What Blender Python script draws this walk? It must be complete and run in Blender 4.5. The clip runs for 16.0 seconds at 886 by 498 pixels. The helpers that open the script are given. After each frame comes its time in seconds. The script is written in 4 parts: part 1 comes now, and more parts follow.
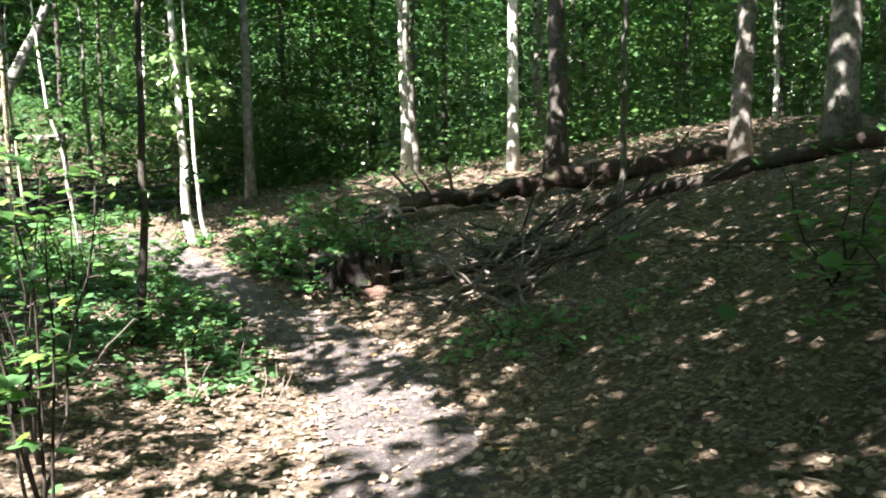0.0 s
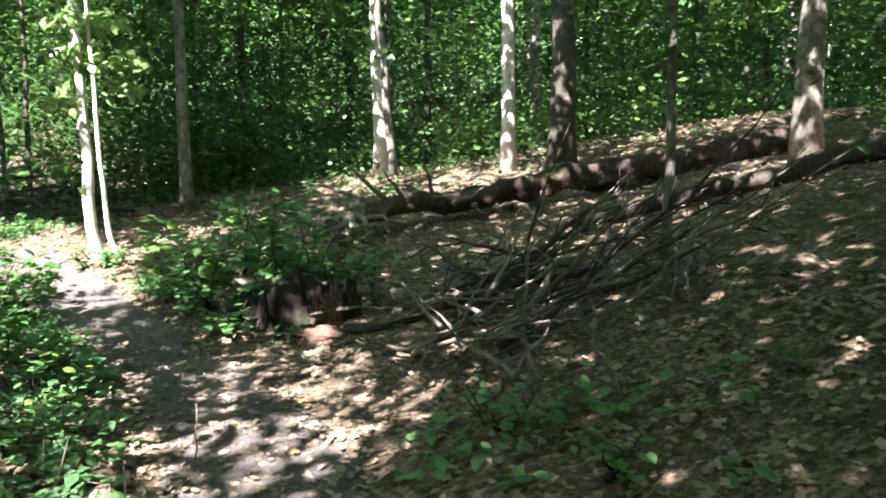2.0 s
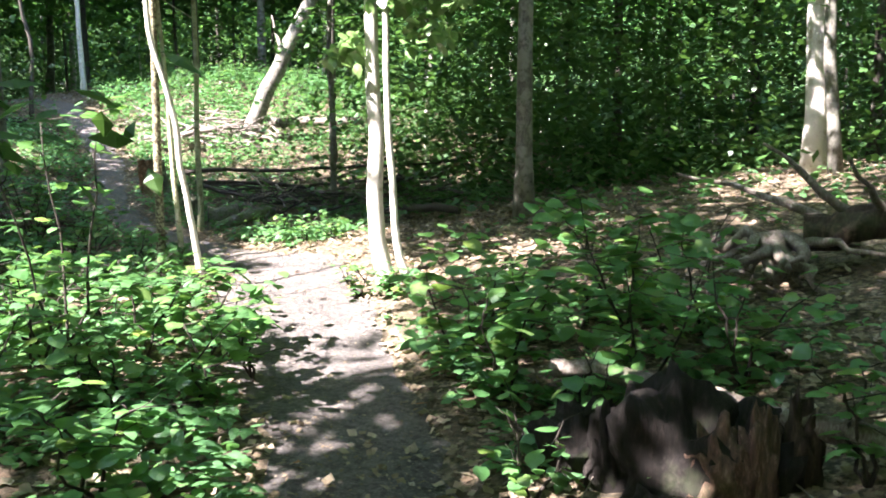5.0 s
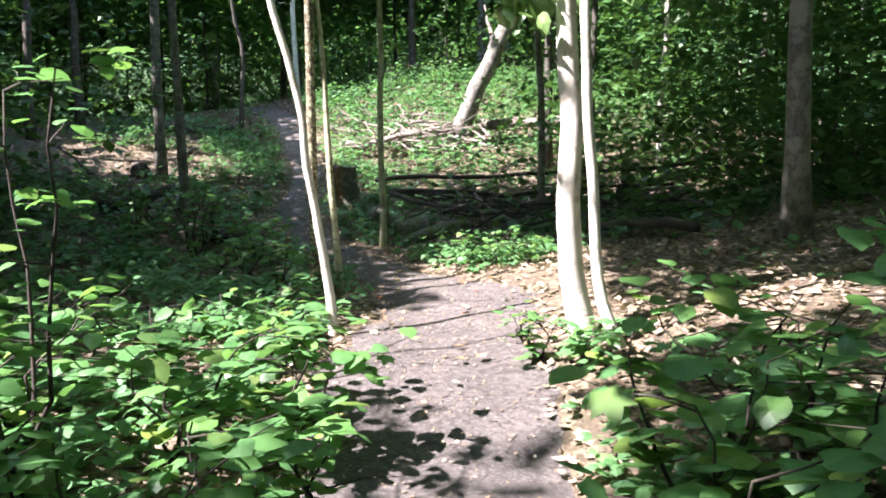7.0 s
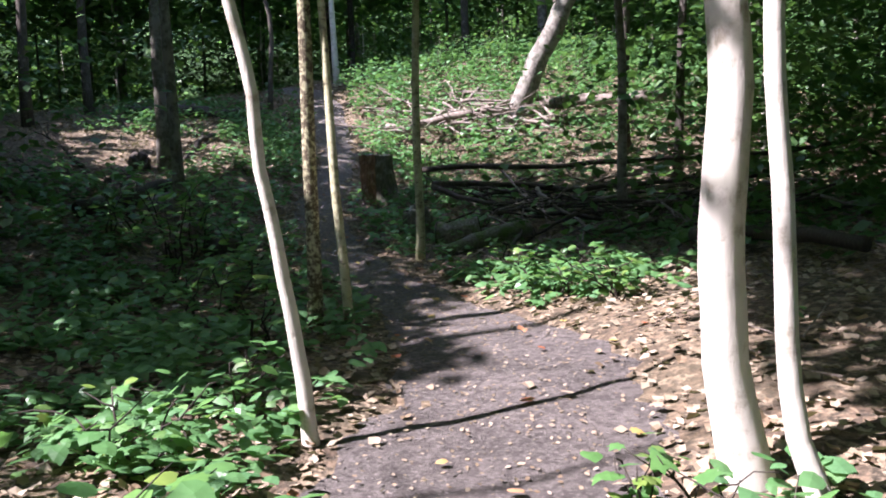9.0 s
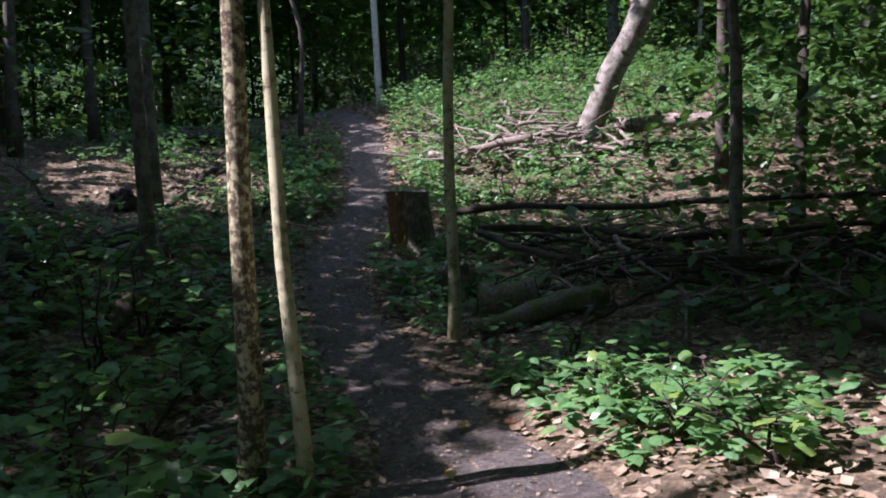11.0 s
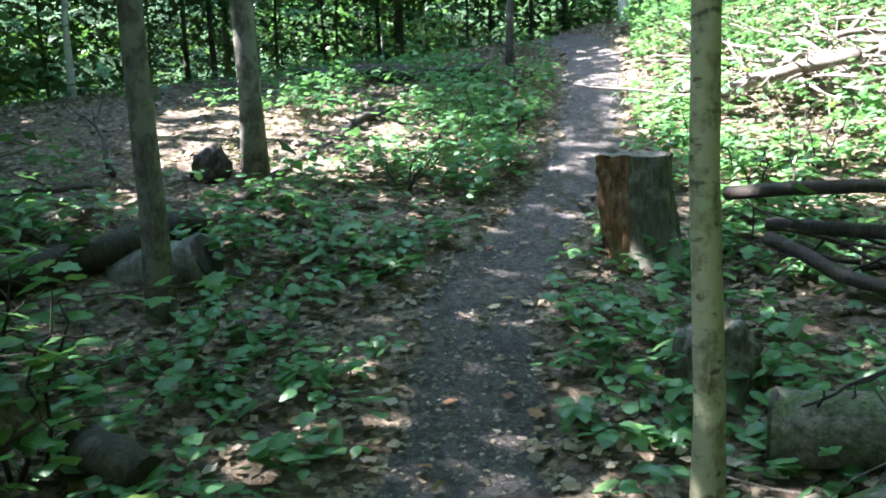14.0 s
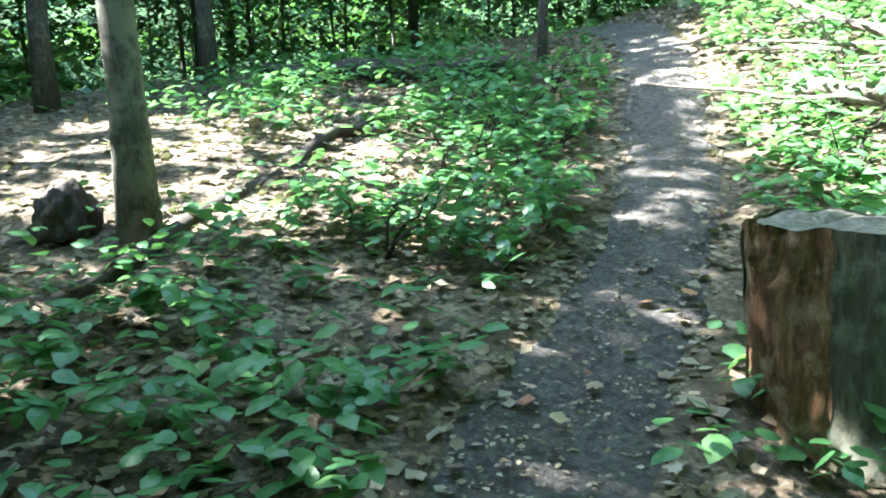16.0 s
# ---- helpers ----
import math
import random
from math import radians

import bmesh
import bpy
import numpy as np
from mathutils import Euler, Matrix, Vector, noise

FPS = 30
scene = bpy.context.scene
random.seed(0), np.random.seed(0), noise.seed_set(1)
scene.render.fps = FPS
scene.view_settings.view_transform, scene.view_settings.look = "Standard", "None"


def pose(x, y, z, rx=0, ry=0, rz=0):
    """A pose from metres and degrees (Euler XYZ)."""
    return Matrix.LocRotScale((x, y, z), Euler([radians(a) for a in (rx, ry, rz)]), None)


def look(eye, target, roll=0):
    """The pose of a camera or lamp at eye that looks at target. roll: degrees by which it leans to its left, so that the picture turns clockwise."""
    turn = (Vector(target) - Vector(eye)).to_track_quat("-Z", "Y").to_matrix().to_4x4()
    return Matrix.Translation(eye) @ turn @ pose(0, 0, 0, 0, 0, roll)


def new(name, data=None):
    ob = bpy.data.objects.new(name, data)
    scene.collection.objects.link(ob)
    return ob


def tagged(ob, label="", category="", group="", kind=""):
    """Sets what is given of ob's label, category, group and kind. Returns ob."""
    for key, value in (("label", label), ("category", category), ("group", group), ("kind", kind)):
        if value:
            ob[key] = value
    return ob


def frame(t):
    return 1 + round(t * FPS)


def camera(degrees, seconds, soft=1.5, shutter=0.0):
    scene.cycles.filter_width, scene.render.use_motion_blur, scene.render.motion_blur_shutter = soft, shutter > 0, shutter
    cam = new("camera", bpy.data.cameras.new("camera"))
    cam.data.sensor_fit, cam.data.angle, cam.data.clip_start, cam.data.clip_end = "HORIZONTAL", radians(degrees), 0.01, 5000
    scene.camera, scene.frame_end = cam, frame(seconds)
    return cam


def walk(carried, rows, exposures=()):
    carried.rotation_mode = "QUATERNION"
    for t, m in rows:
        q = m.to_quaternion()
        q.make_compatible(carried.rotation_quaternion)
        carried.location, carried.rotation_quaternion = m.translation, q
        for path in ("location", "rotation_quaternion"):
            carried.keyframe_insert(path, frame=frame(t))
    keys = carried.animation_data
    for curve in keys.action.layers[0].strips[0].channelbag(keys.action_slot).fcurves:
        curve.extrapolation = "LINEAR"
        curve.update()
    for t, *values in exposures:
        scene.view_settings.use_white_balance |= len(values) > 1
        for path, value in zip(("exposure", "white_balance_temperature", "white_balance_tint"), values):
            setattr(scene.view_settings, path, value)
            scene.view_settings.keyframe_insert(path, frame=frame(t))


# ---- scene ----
cam = camera(55.2, 16.0, 1.9)
METRES, EYE, TILT, LEAN, TURN = 20.0, 1.6, -7.0, 0.5, 0.0
SKY, SUNLIGHT = 0.15, 5.0
EXPO = [(0.0, 2.95, 6200, 22), (2.0, 3.2, 6200, 22), (4.0, 3.4, 6200, 22), (7.0, 2.8, 6100, 27), (8.5, 2.35, 6000, 31), (11.0, 1.55, 5900, 38), (12.0, 2.0, 5900, 35), (12.5, 2.4, 6000, 34), (13.5, 3.2, 5800, 23), (14.5, 3.8, 5800, 17), (16.0, 3.9, 5800, 7)]
ROWS = [
    (0.0, 0.0, 0.0, 0.0, -0.0, 0.0, 0.0),
    (0.5, 0.0048, 0.0345, 0.0019, -0.72, -0.23, -0.46),
    (1.0, 0.0081, 0.0739, 0.003, -1.54, -0.34, -0.45),
    (1.5, 0.0119, 0.1115, 0.0044, -1.76, -0.31, 0.04),
    (2.0, 0.0088, 0.1451, 0.007, -0.58, 0.55, 0.03),
    (2.5, 0.0069, 0.1779, 0.0088, 3.68, 1.67, -0.21),
    (3.0, 0.0017, 0.2173, 0.0128, 7.75, 1.32, -0.16),
    (3.5, -0.0025, 0.2491, 0.0157, 13.26, 1.22, -0.41),
    (4.0, -0.0109, 0.2854, 0.0183, 16.91, 0.88, -1.38),
    (6.5, -0.0563, 0.4293, 0.0297, 36.82, -1.18, -4.53),
    (7.0, -0.0724, 0.4559, 0.0313, 40.18, -0.76, -4.28),
    (7.5, -0.0891, 0.4788, 0.0337, 42.3, -0.83, -4.08),
    (8.0, -0.1075, 0.5024, 0.0366, 43.56, -1.62, -3.96),
    (8.5, -0.1252, 0.5219, 0.0402, 43.74, -2.33, -3.84),
    (11.0, -0.2167, 0.6272, 0.0575, 48.5, -0.83, -4.15),
    (11.5, -0.2355, 0.6471, 0.0602, 49.96, -1.1, -3.82),
    (12.0, -0.2552, 0.6694, 0.0642, 52.59, -2.18, -4.32),
    (12.5, -0.2743, 0.6896, 0.067, 55.76, -3.04, -4.2),
    (13.0, -0.2975, 0.7087, 0.07, 59.84, -4.11, -4.35),
    (13.5, -0.3224, 0.7287, 0.0725, 63.16, -5.28, -4.11),
    (14.0, -0.3492, 0.7468, 0.0743, 66.01, -6.28, -4.34),
    (14.5, -0.3756, 0.7626, 0.0754, 68.25, -6.81, -4.52),
    (15.0, -0.4037, 0.7766, 0.078, 69.61, -7.11, -4.52),
    (15.5, -0.4295, 0.7882, 0.0809, 69.63, -6.84, -4.44),
    (16.0, -0.4591, 0.7999, 0.0834, 67.5, -6.18, -4.17),
]
walk(cam, [(t, pose(0, 0, EYE, TILT, LEAN, TURN) @ pose(METRES * x, METRES * y, METRES * z, 90 + pitch, roll, yaw)) for t, x, y, z, yaw, pitch, roll in ROWS], EXPO)
scene.view_settings.exposure = EXPO[0][1]

# ---- sky and sun ----
SUN = Vector((-.33, -.56, .76)).normalized()
world = bpy.data.worlds.new("sky")
scene.world = world
world.use_nodes = True
wn = world.node_tree.nodes
sky = wn.new("ShaderNodeTexSky")
sky.sky_type, sky.sun_disc = "NISHITA", False
sky.sun_elevation, sky.sun_rotation = math.asin(SUN.z), math.atan2(SUN.x, SUN.y)
world.node_tree.links.new(sky.outputs[0], wn["Background"].inputs[0])
wn["Background"].inputs[1].default_value = SKY
lamp = bpy.data.lights.new("sun", "SUN")
lamp.energy, lamp.angle, lamp.color = SUNLIGHT, radians(.55), (1, .95, .86)
sun = new("sun", lamp)
sun.matrix_world = look(SUN * 60, (0, 0, 0))

# ---- materials ----
def material(name, build):
    m = bpy.data.materials.new(name)
    m.use_nodes = True
    t = m.node_tree
    t.nodes.clear()
    out = t.nodes.new("ShaderNodeOutputMaterial")
    t.links.new(build(t), out.inputs[0])
    return m


def node(t, kind, inputs=None):
    n = t.nodes.new("ShaderNode" + kind)
    for k, v in (inputs or {}).items():
        if isinstance(v, bpy.types.NodeSocket):
            t.links.new(v, n.inputs[k])
        else:
            n.inputs[k].default_value = v
    return n


def ramp(t, fac, stops):
    r = node(t, "ValToRGB", {0: fac})
    e = r.color_ramp.elements
    while len(e) < len(stops):
        e.new(.5)
    for el, (p, c) in zip(e, stops):
        el.position, el.color = p, (*c, 1)
    return r.outputs[0]


def place(t):
    return node(t, "NewGeometry").outputs["Position"]


def noise_of(t, scale, detail=4, vec=None, rough=.6):
    return node(t, "TexNoise", {"Vector": vec or place(t), "Scale": scale, "Detail": detail, "Roughness": rough}).outputs[0]


def mixed(t, fac, a, b, how="MIX"):
    n = node(t, "Mix")
    n.data_type, n.blend_type = "RGBA", how
    for i, v in ((0, fac), (6, a), (7, b)):
        if isinstance(v, bpy.types.NodeSocket):
            t.links.new(v, n.inputs[i])
        else:
            n.inputs[i].default_value = v if i == 0 else (*v, 1)
    return n.outputs[2]


def surface(t, colour, rough=.8, height=None, strength=.5, depth=.01):
    b = node(t, "BsdfPrincipled", {"Roughness": rough})
    t.links.new(colour, b.inputs["Base Color"])
    b.inputs["Specular IOR Level"].default_value = .3
    if height is not None:
        n = node(t, "Bump", {"Strength": strength, "Distance": depth, "Height": height})
        t.links.new(n.outputs[0], b.inputs["Normal"])
    return b.outputs[0]


def leaf_material(name, colours, through_light=.45, rough=.4, per_object=False, gloss=.045):
    def build(t):
        rnd = node(t, "ObjectInfo").outputs["Random"] if per_object else node(t, "NewGeometry").outputs["Random Per Island"]
        n = len(colours)
        c = ramp(t, rnd, [(i / max(1, n - 1), k) for i, k in enumerate(colours)])
        c = mixed(t, ramp(t, noise_of(t, 30, 3), [(.35, (0, 0, 0)), (.75, (.35, .35, .35))]), c, tuple(v * .55 for v in colours[0]))
        d = node(t, "BsdfDiffuse", {"Color": c})
        tr = node(t, "BsdfTranslucent", {"Color": mixed(t, .4, c, (.17, .38, .05))})
        mix = node(t, "MixShader", {0: through_light, 1: d.outputs[0], 2: tr.outputs[0]})
        gl = node(t, "BsdfGlossy", {"Roughness": rough, "Color": (.8, .85, .8, 1)})
        return node(t, "MixShader", {0: gloss, 1: mix.outputs[0], 2: gl.outputs[0]}).outputs[0]
    return material(name, build)


GREEN = leaf_material("shrub_leaf", [(.075, .20, .065), (.10, .25, .08), (.13, .28, .07), (.09, .23, .09), (.21, .29, .055), (.11, .26, .08), (.085, .21, .07)], per_object=True)
GREEN_MASS = leaf_material("shrub_foliage", [(.075, .20, .065), (.10, .25, .08), (.13, .28, .07), (.09, .23, .09), (.19, .29, .06), (.11, .26, .08)], per_object=False)
COVER = leaf_material("ground_cover_leaf", [(.085, .21, .075), (.12, .27, .10), (.10, .24, .105), (.16, .30, .10)], .42)
# leaf green made lighter and glossier to stand in for full sun
SUNLEAF = leaf_material("sun_brightened_leaf", [(.14, .27, .08), (.19, .32, .10), (.23, .34, .12)], .35, .35, False, .1)
COVERING = leaf_material("high_leaf", [(.055, .15, .045), (.07, .18, .05), (.09, .20, .055)], .5)
CANOPY = leaf_material("tree_leaf", [(.035, .095, .028), (.05, .125, .032), (.075, .155, .035), (.045, .11, .038)], .27)
LITTER = leaf_material("dry_leaf", [(.24, .18, .12), (.36, .30, .22), (.16, .12, .08), (.42, .36, .28), (.30, .22, .15), (.20, .14, .09), (.38, .31, .23)], .12, .6, False, .02)
AUTUMN = leaf_material("autumn_leaf", [(.32, .10, .05), (.40, .22, .12), (.42, .34, .10), (.45, .37, .28), (.36, .25, .17)], .2, .5, True)


def bark(name, dark, mid, light, scale=1.0, patch=.5, rings=False, depth=.008):
    def build(t):
        co = node(t, "TexCoord").outputs["Object"]
        m = node(t, "Mapping", {"Vector": co, "Scale": (1, 1, .22)}).outputs[0]
        v = noise_of(t, 60 * scale, 6, m, .7)
        p = noise_of(t, 9 * scale, 5, co, .65)
        c = ramp(t, v, [(.3, dark), (.55, mid), (.75, light)])
        c = mixed(t, ramp(t, p, [(patch - .06, (0, 0, 0)), (patch + .06, (1, 1, 1))]), c, light)
        c = mixed(t, ramp(t, noise_of(t, 3.5, 3, co), [(.55, (0, 0, 0)), (.75, (.5, .5, .5))]), c, (.10, .13, .06))
        if rings:
            m2 = node(t, "Mapping", {"Vector": co, "Scale": (16, 16, 34)}).outputs[0]
            r = noise_of(t, 1, 3, m2, .6)
            c = mixed(t, ramp(t, r, [(.60, (0, 0, 0)), (.69, (.8, .8, .8))]), c, dark)
        return surface(t, c, .85, mixed(t, .5, v, p), .7, depth)
    return material(name, build)


BARK_GREY = bark("grey_bark", (.05, .045, .04), (.13, .12, .10), (.22, .21, .18))
BARK_DARK = bark("dark_bark", (.025, .022, .018), (.07, .06, .05), (.14, .13, .11), 1, .6)
BARK_PALE = bark("pale_bark", (.20, .17, .13), (.40, .36, .30), (.55, .52, .46), 1, .42)
BARK_SPOT = bark("lichen_spotted_bark", (.045, .035, .022), (.095, .072, .045), (.42, .40, .25), 3.2, .53)
BARK_SMOOTH = bark("smooth_ringed_bark", (.06, .05, .035), (.30, .285, .17), (.43, .42, .27), 1.3, .46, True, .004)
STUMPBARK = bark("weathered_stump_bark", (.03, .028, .02), (.12, .115, .08), (.26, .25, .2), .7, .56, depth=.03)
BARK_LIMB = bark("limb_bark", (.04, .035, .03), (.10, .09, .075), (.18, .17, .15))
STICK = bark("dead_wood", (.07, .055, .045), (.18, .15, .125), (.33, .30, .27), 1.5, .6)
CHAR = bark("black_decayed_wood", (.006, .005, .004), (.018, .014, .012), (.05, .04, .034), .9, .7, depth=.03)
STICK_DARK = bark("wet_dead_wood", (.018, .015, .012), (.05, .04, .033), (.10, .085, .07), 1.2, .66)
ROT = bark("rotten_red_wood", (.03, .022, .018), (.13, .075, .052), (.33, .22, .165), .8, .66, depth=.03)
STUMPFACE = bark("orange_rotten_wood", (.045, .03, .02), (.23, .12, .06), (.40, .29, .19), .9, .6, depth=.03)
DECAY = bark("decayed_brown_bark", (.016, .012, .010), (.05, .034, .025), (.15, .105, .075), .5, .66, depth=.04)
MOSSY = material("mossy_bark", lambda t: surface(t, mixed(t, ramp(t, noise_of(t, 7, 6), [(.42, (0, 0, 0)), (.58, (1, 1, 1))]),
                 ramp(t, noise_of(t, 40, 5), [(.3, (.08, .07, .055)), (.7, (.29, .27, .22))]),
                 ramp(t, noise_of(t, 90, 3), [(.3, (.05, .08, .025)), (.7, (.15, .20, .075))])), .9, noise_of(t, 70, 5), .9, .02))
CUTWOOD = material("weathered_end_grain", lambda t: surface(t, ramp(t, noise_of(t, 45, 6), [(.3, (.10, .085, .065)), (.7, (.29, .26, .215))]), .85, noise_of(t, 80, 4), .6, .006))


def ground_build(t):
    big = noise_of(t, 1.1, 4)
    v = node(t, "TexVoronoi", {"Vector": mixed(t, .12, place(t), node(t, "TexNoise", {"Vector": place(t), "Scale": 9.0}).outputs[1]), "Scale": 17.0})
    g = node(t, "SeparateColor", {0: v.outputs["Color"]}).outputs[0]
    c = ramp(t, g, [(0, (.07, .05, .035)), (.35, (.15, .105, .07)), (.7, (.22, .165, .11)), (1, (.30, .24, .17))])
    c = mixed(t, ramp(t, noise_of(t, 26, 5), [(.42, (0, 0, 0)), (.6, (1, 1, 1))]), c, (.045, .036, .026))
    c = mixed(t, ramp(t, big, [(.4, (0, 0, 0)), (.7, (.55, .55, .55))]), c, (.09, .075, .045))
    h = mixed(t, .5, noise_of(t, 40, 5), v.outputs["Distance"])
    return surface(t, c, .9, h, 1, .03)


GROUND = material("leaf_litter_soil", ground_build)


def trail_build(t):
    c = ramp(t, noise_of(t, 3.5, 7, None, .7), [(.3, (.095, .085, .079)), (.5, (.145, .128, .119)), (.7, (.195, .172, .158))])
    c = mixed(t, ramp(t, noise_of(t, 60, 5), [(.5, (0, 0, 0)), (.68, (.8, .8, .8))]), c, (.27, .245, .225))
    c = mixed(t, ramp(t, noise_of(t, 25, 4), [(.46, (0, 0, 0)), (.62, (.6, .6, .6))]), c, (.055, .047, .043))
    return surface(t, c, .88, noise_of(t, 38, 8, None, .8), 1, .035)


TRAIL = material("packed_earth", trail_build)

# ---- mesh helpers ----
rng = np.random.default_rng(5)


def mesh_from(name, verts, faces, mat, smooth=False):
    me = bpy.data.meshes.new(name)
    me.from_pydata(np.asarray(verts).tolist(), [], faces if isinstance(faces, list) else faces.tolist())
    me.materials.append(mat)
    if smooth:
        me.polygons.foreach_set("use_smooth", np.ones(len(me.polygons), bool))
    me.update()
    return me


def thing(name, at, label, category, group="", kind=""):
    ob = new(name)
    ob.empty_display_size = .1
    ob.location = at
    return tagged(ob, label, category, group, kind)


def piece(name, me, parent, label="", at=None):
    ob = new(name, me)
    if parent is not None:
        ob.parent = parent
    if at is not None:
        ob.matrix_basis = at
    return tagged(ob, label)


def tube(points, radii, sides=8, rough=0.0, caps=True, lump=0.0):
    """Verts and faces of a limb through points with uneven girth."""
    pts = [Vector(p) for p in points]
    verts, faces = [], []
    side = None
    ph = rng.uniform(0, 6.28, 3)
    for i, p in enumerate(pts):
        d = (pts[min(i + 1, len(pts) - 1)] - pts[max(i - 1, 0)]).normalized()
        if side is None:
            side = d.orthogonal().normalized()
        side = (side - d * side.dot(d)).normalized()
        up = d.cross(side)
        for k in range(sides):
            a = k * 2 * math.pi / sides
            r = radii[i] * (1 + rough * (.55 * math.sin(2 * a + ph[0] + i * .35) + .45 * math.sin(3 * a + ph[1] - i * .6) + .3 * rng.normal()))
            out = side * math.cos(a) + up * math.sin(a)
            if lump:
                q = p * 2.2 + out * .9 + Vector(ph)
                r *= 1 + lump * (noise.fractal(q, .8, 2, 5) - .45 * max(0, noise.noise(q * 2.7)) * 2)
            verts.append(tuple(p + out * r))
    n = sides
    for i in range(len(pts) - 1):
        for k in range(n):
            a, b = i * n + k, i * n + (k + 1) % n
            faces.append((a, b, b + n, a + n))
    if caps:
        faces.append(tuple(range(n - 1, -1, -1)))
        faces.append(tuple(range((len(pts) - 1) * n, len(pts) * n)))
    return verts, faces


def joined(*bits):
    verts, faces = [], []
    for v, f in bits:
        o = len(verts)
        verts += v
        faces += [tuple(i + o for i in q) for q in f]
    return verts, faces


def bent(a, b, n, wobble, sag=0.0):
    """n points from a to b with a wandering line."""
    a, b = Vector(a), Vector(b)
    off = np.cumsum(rng.normal(0, wobble, (n, 3)), 0)
    off -= np.linspace(0, 1, n)[:, None] * off[-1] + (1 - np.linspace(0, 1, n))[:, None] * off[0]
    return [a.lerp(b, i / (n - 1)) + Vector(off[i]) - Vector((0, 0, sag * math.sin(math.pi * i / (n - 1)))) for i in range(n)]


# leaf outlines: stem at the origin, tip along +y, one unit long
def outline(pts, fold=.12, droop=.15):
    """A leaf as a fan about its midrib, folded and drooping."""
    right = [(x, y) for x, y in pts]
    v = [(0, 0, 0), (0, .5, .03), (0, 1, -droop)]
    r0 = len(v)
    v += [(x, y, -fold * abs(x) - droop * y * y + .05) for x, y in right]
    l0 = len(v)
    v += [(-x, y, -fold * abs(x) - droop * y * y + .05) for x, y in right]
    f = []
    chain = [0] + list(range(r0, l0)) + [2]
    for a, b in zip(chain, chain[1:]):
        f.append((1, a, b))
    chain = [0] + list(range(l0, len(v))) + [2]
    for a, b in zip(chain, chain[1:]):
        f.append((1, b, a))
    return np.array(v), f


MAPLE = outline([(.26, -.06), (.32, .14), (.55, .22), (.38, .42), (.46, .66), (.2, .62), (.13, .8)])
OVAL = outline([(.22, .1), (.36, .34), (.33, .58), (.16, .84)])
ROUND = outline([(.3, -.04), (.48, .22), (.46, .5), (.24, .8)])
SMALL = (np.array([(0, 0, 0), (.3, .45, -.05), (0, 1, -.16), (-.3, .45, -.05), (0, .45, .04)]), [(0, 1, 4), (1, 2, 4), (2, 3, 4), (3, 0, 4)])
LEAFLET = outline([(.26, .14), (.37, .42), (.2, .78)])
FLAKE = (np.array([(0, 0, 0), (.36, .42, .04), (0, 1, -.1), (-.36, .42, -.06)]), [(0, 1, 2), (0, 2, 3)])
CURL = (np.array([(0, 0, .0), (.34, .1, .16), (.42, .55, .1), (0, 1, .22), (-.4, .6, .05), (-.36, .15, .2), (0, .45, 0)]),
        [(6, 0, 1), (6, 1, 2), (6, 2, 3), (6, 3, 4), (6, 4, 5), (6, 5, 0)])


def scatter(template, at, size, yaw, tilt, roll):
    """Many copies of a leaf in one mesh: verts and faces."""
    tv, tf = template
    cy, sy, ct, st, cr, sr = np.cos(yaw), np.sin(yaw), np.cos(tilt), np.sin(tilt), np.cos(roll), np.sin(roll)
    v = tv[None] * np.asarray(size)[:, None, None]
    x = v[..., 0] * cr[:, None] + v[..., 2] * sr[:, None]
    z = -v[..., 0] * sr[:, None] + v[..., 2] * cr[:, None]
    y = v[..., 1]
    y, z = y * ct[:, None] - z * st[:, None], y * st[:, None] + z * ct[:, None]
    x, y = x * cy[:, None] - y * sy[:, None], x * sy[:, None] + y * cy[:, None]
    out = np.stack([x, y, z], -1) + np.asarray(at)[:, None]
    n, k = len(out), len(tv)
    faces = (np.array(tf)[None] + (np.arange(n) * k)[:, None, None]).reshape(-1, len(tf[0]))
    return out.reshape(-1, 3), faces


# ---- the lie of the land ----
# heights of the hollow, the trail and the banks round it: x, y, z
RELIEF = [
    (0, -6, .25), (0, 0, 0), (.2, 3, -.2), (-.3, 5.7, -.36), (-1.1, 8.6, -.42), (-3, 11, -.3), (-5.9, 13.5, -.02), (-9, 16.1, .12),
    (-10.5, 17.2, .33), (-13, 19.2, 1.2), (-15.8, 20.9, 2.0), (1.9, 9.3, .6), (-.8, 13.6, .4), (2.5, 12.3, .85), (-4.2, 15.6, .4),
    (4.5, 4, 1.2), (6, 11, 1.6), (-2.6, 8.6, -.15), (-4.6, 11, 0), (-8, 17.4, .25), (-11.2, 15.2, .5), (-14, 16.1, 1.15), (-13.5, 21.7, 1.75),
    (-6, 4, .1), (-9, 11, .3), (-7, 22, .9), (0, 22, 1.0), (-20, 18, 2.1),
    (-3.9, 13.1, .22), (-6, 12.6, .02), (3, 20, 1.55), (9, 19, 2.2), (-14, 25.5, 3.0), (-9.5, 25.5, 2.0), (-18, 25, 3.1)]
_R = np.array(RELIEF, float)
_K = np.exp(-((_R[:, None, :2] - _R[None, :, :2]) ** 2).sum(2) / 2 / 4.2 ** 2)
_W = np.linalg.solve(_K + .02 * np.eye(len(_R)), _R[:, 2] - 1.0)


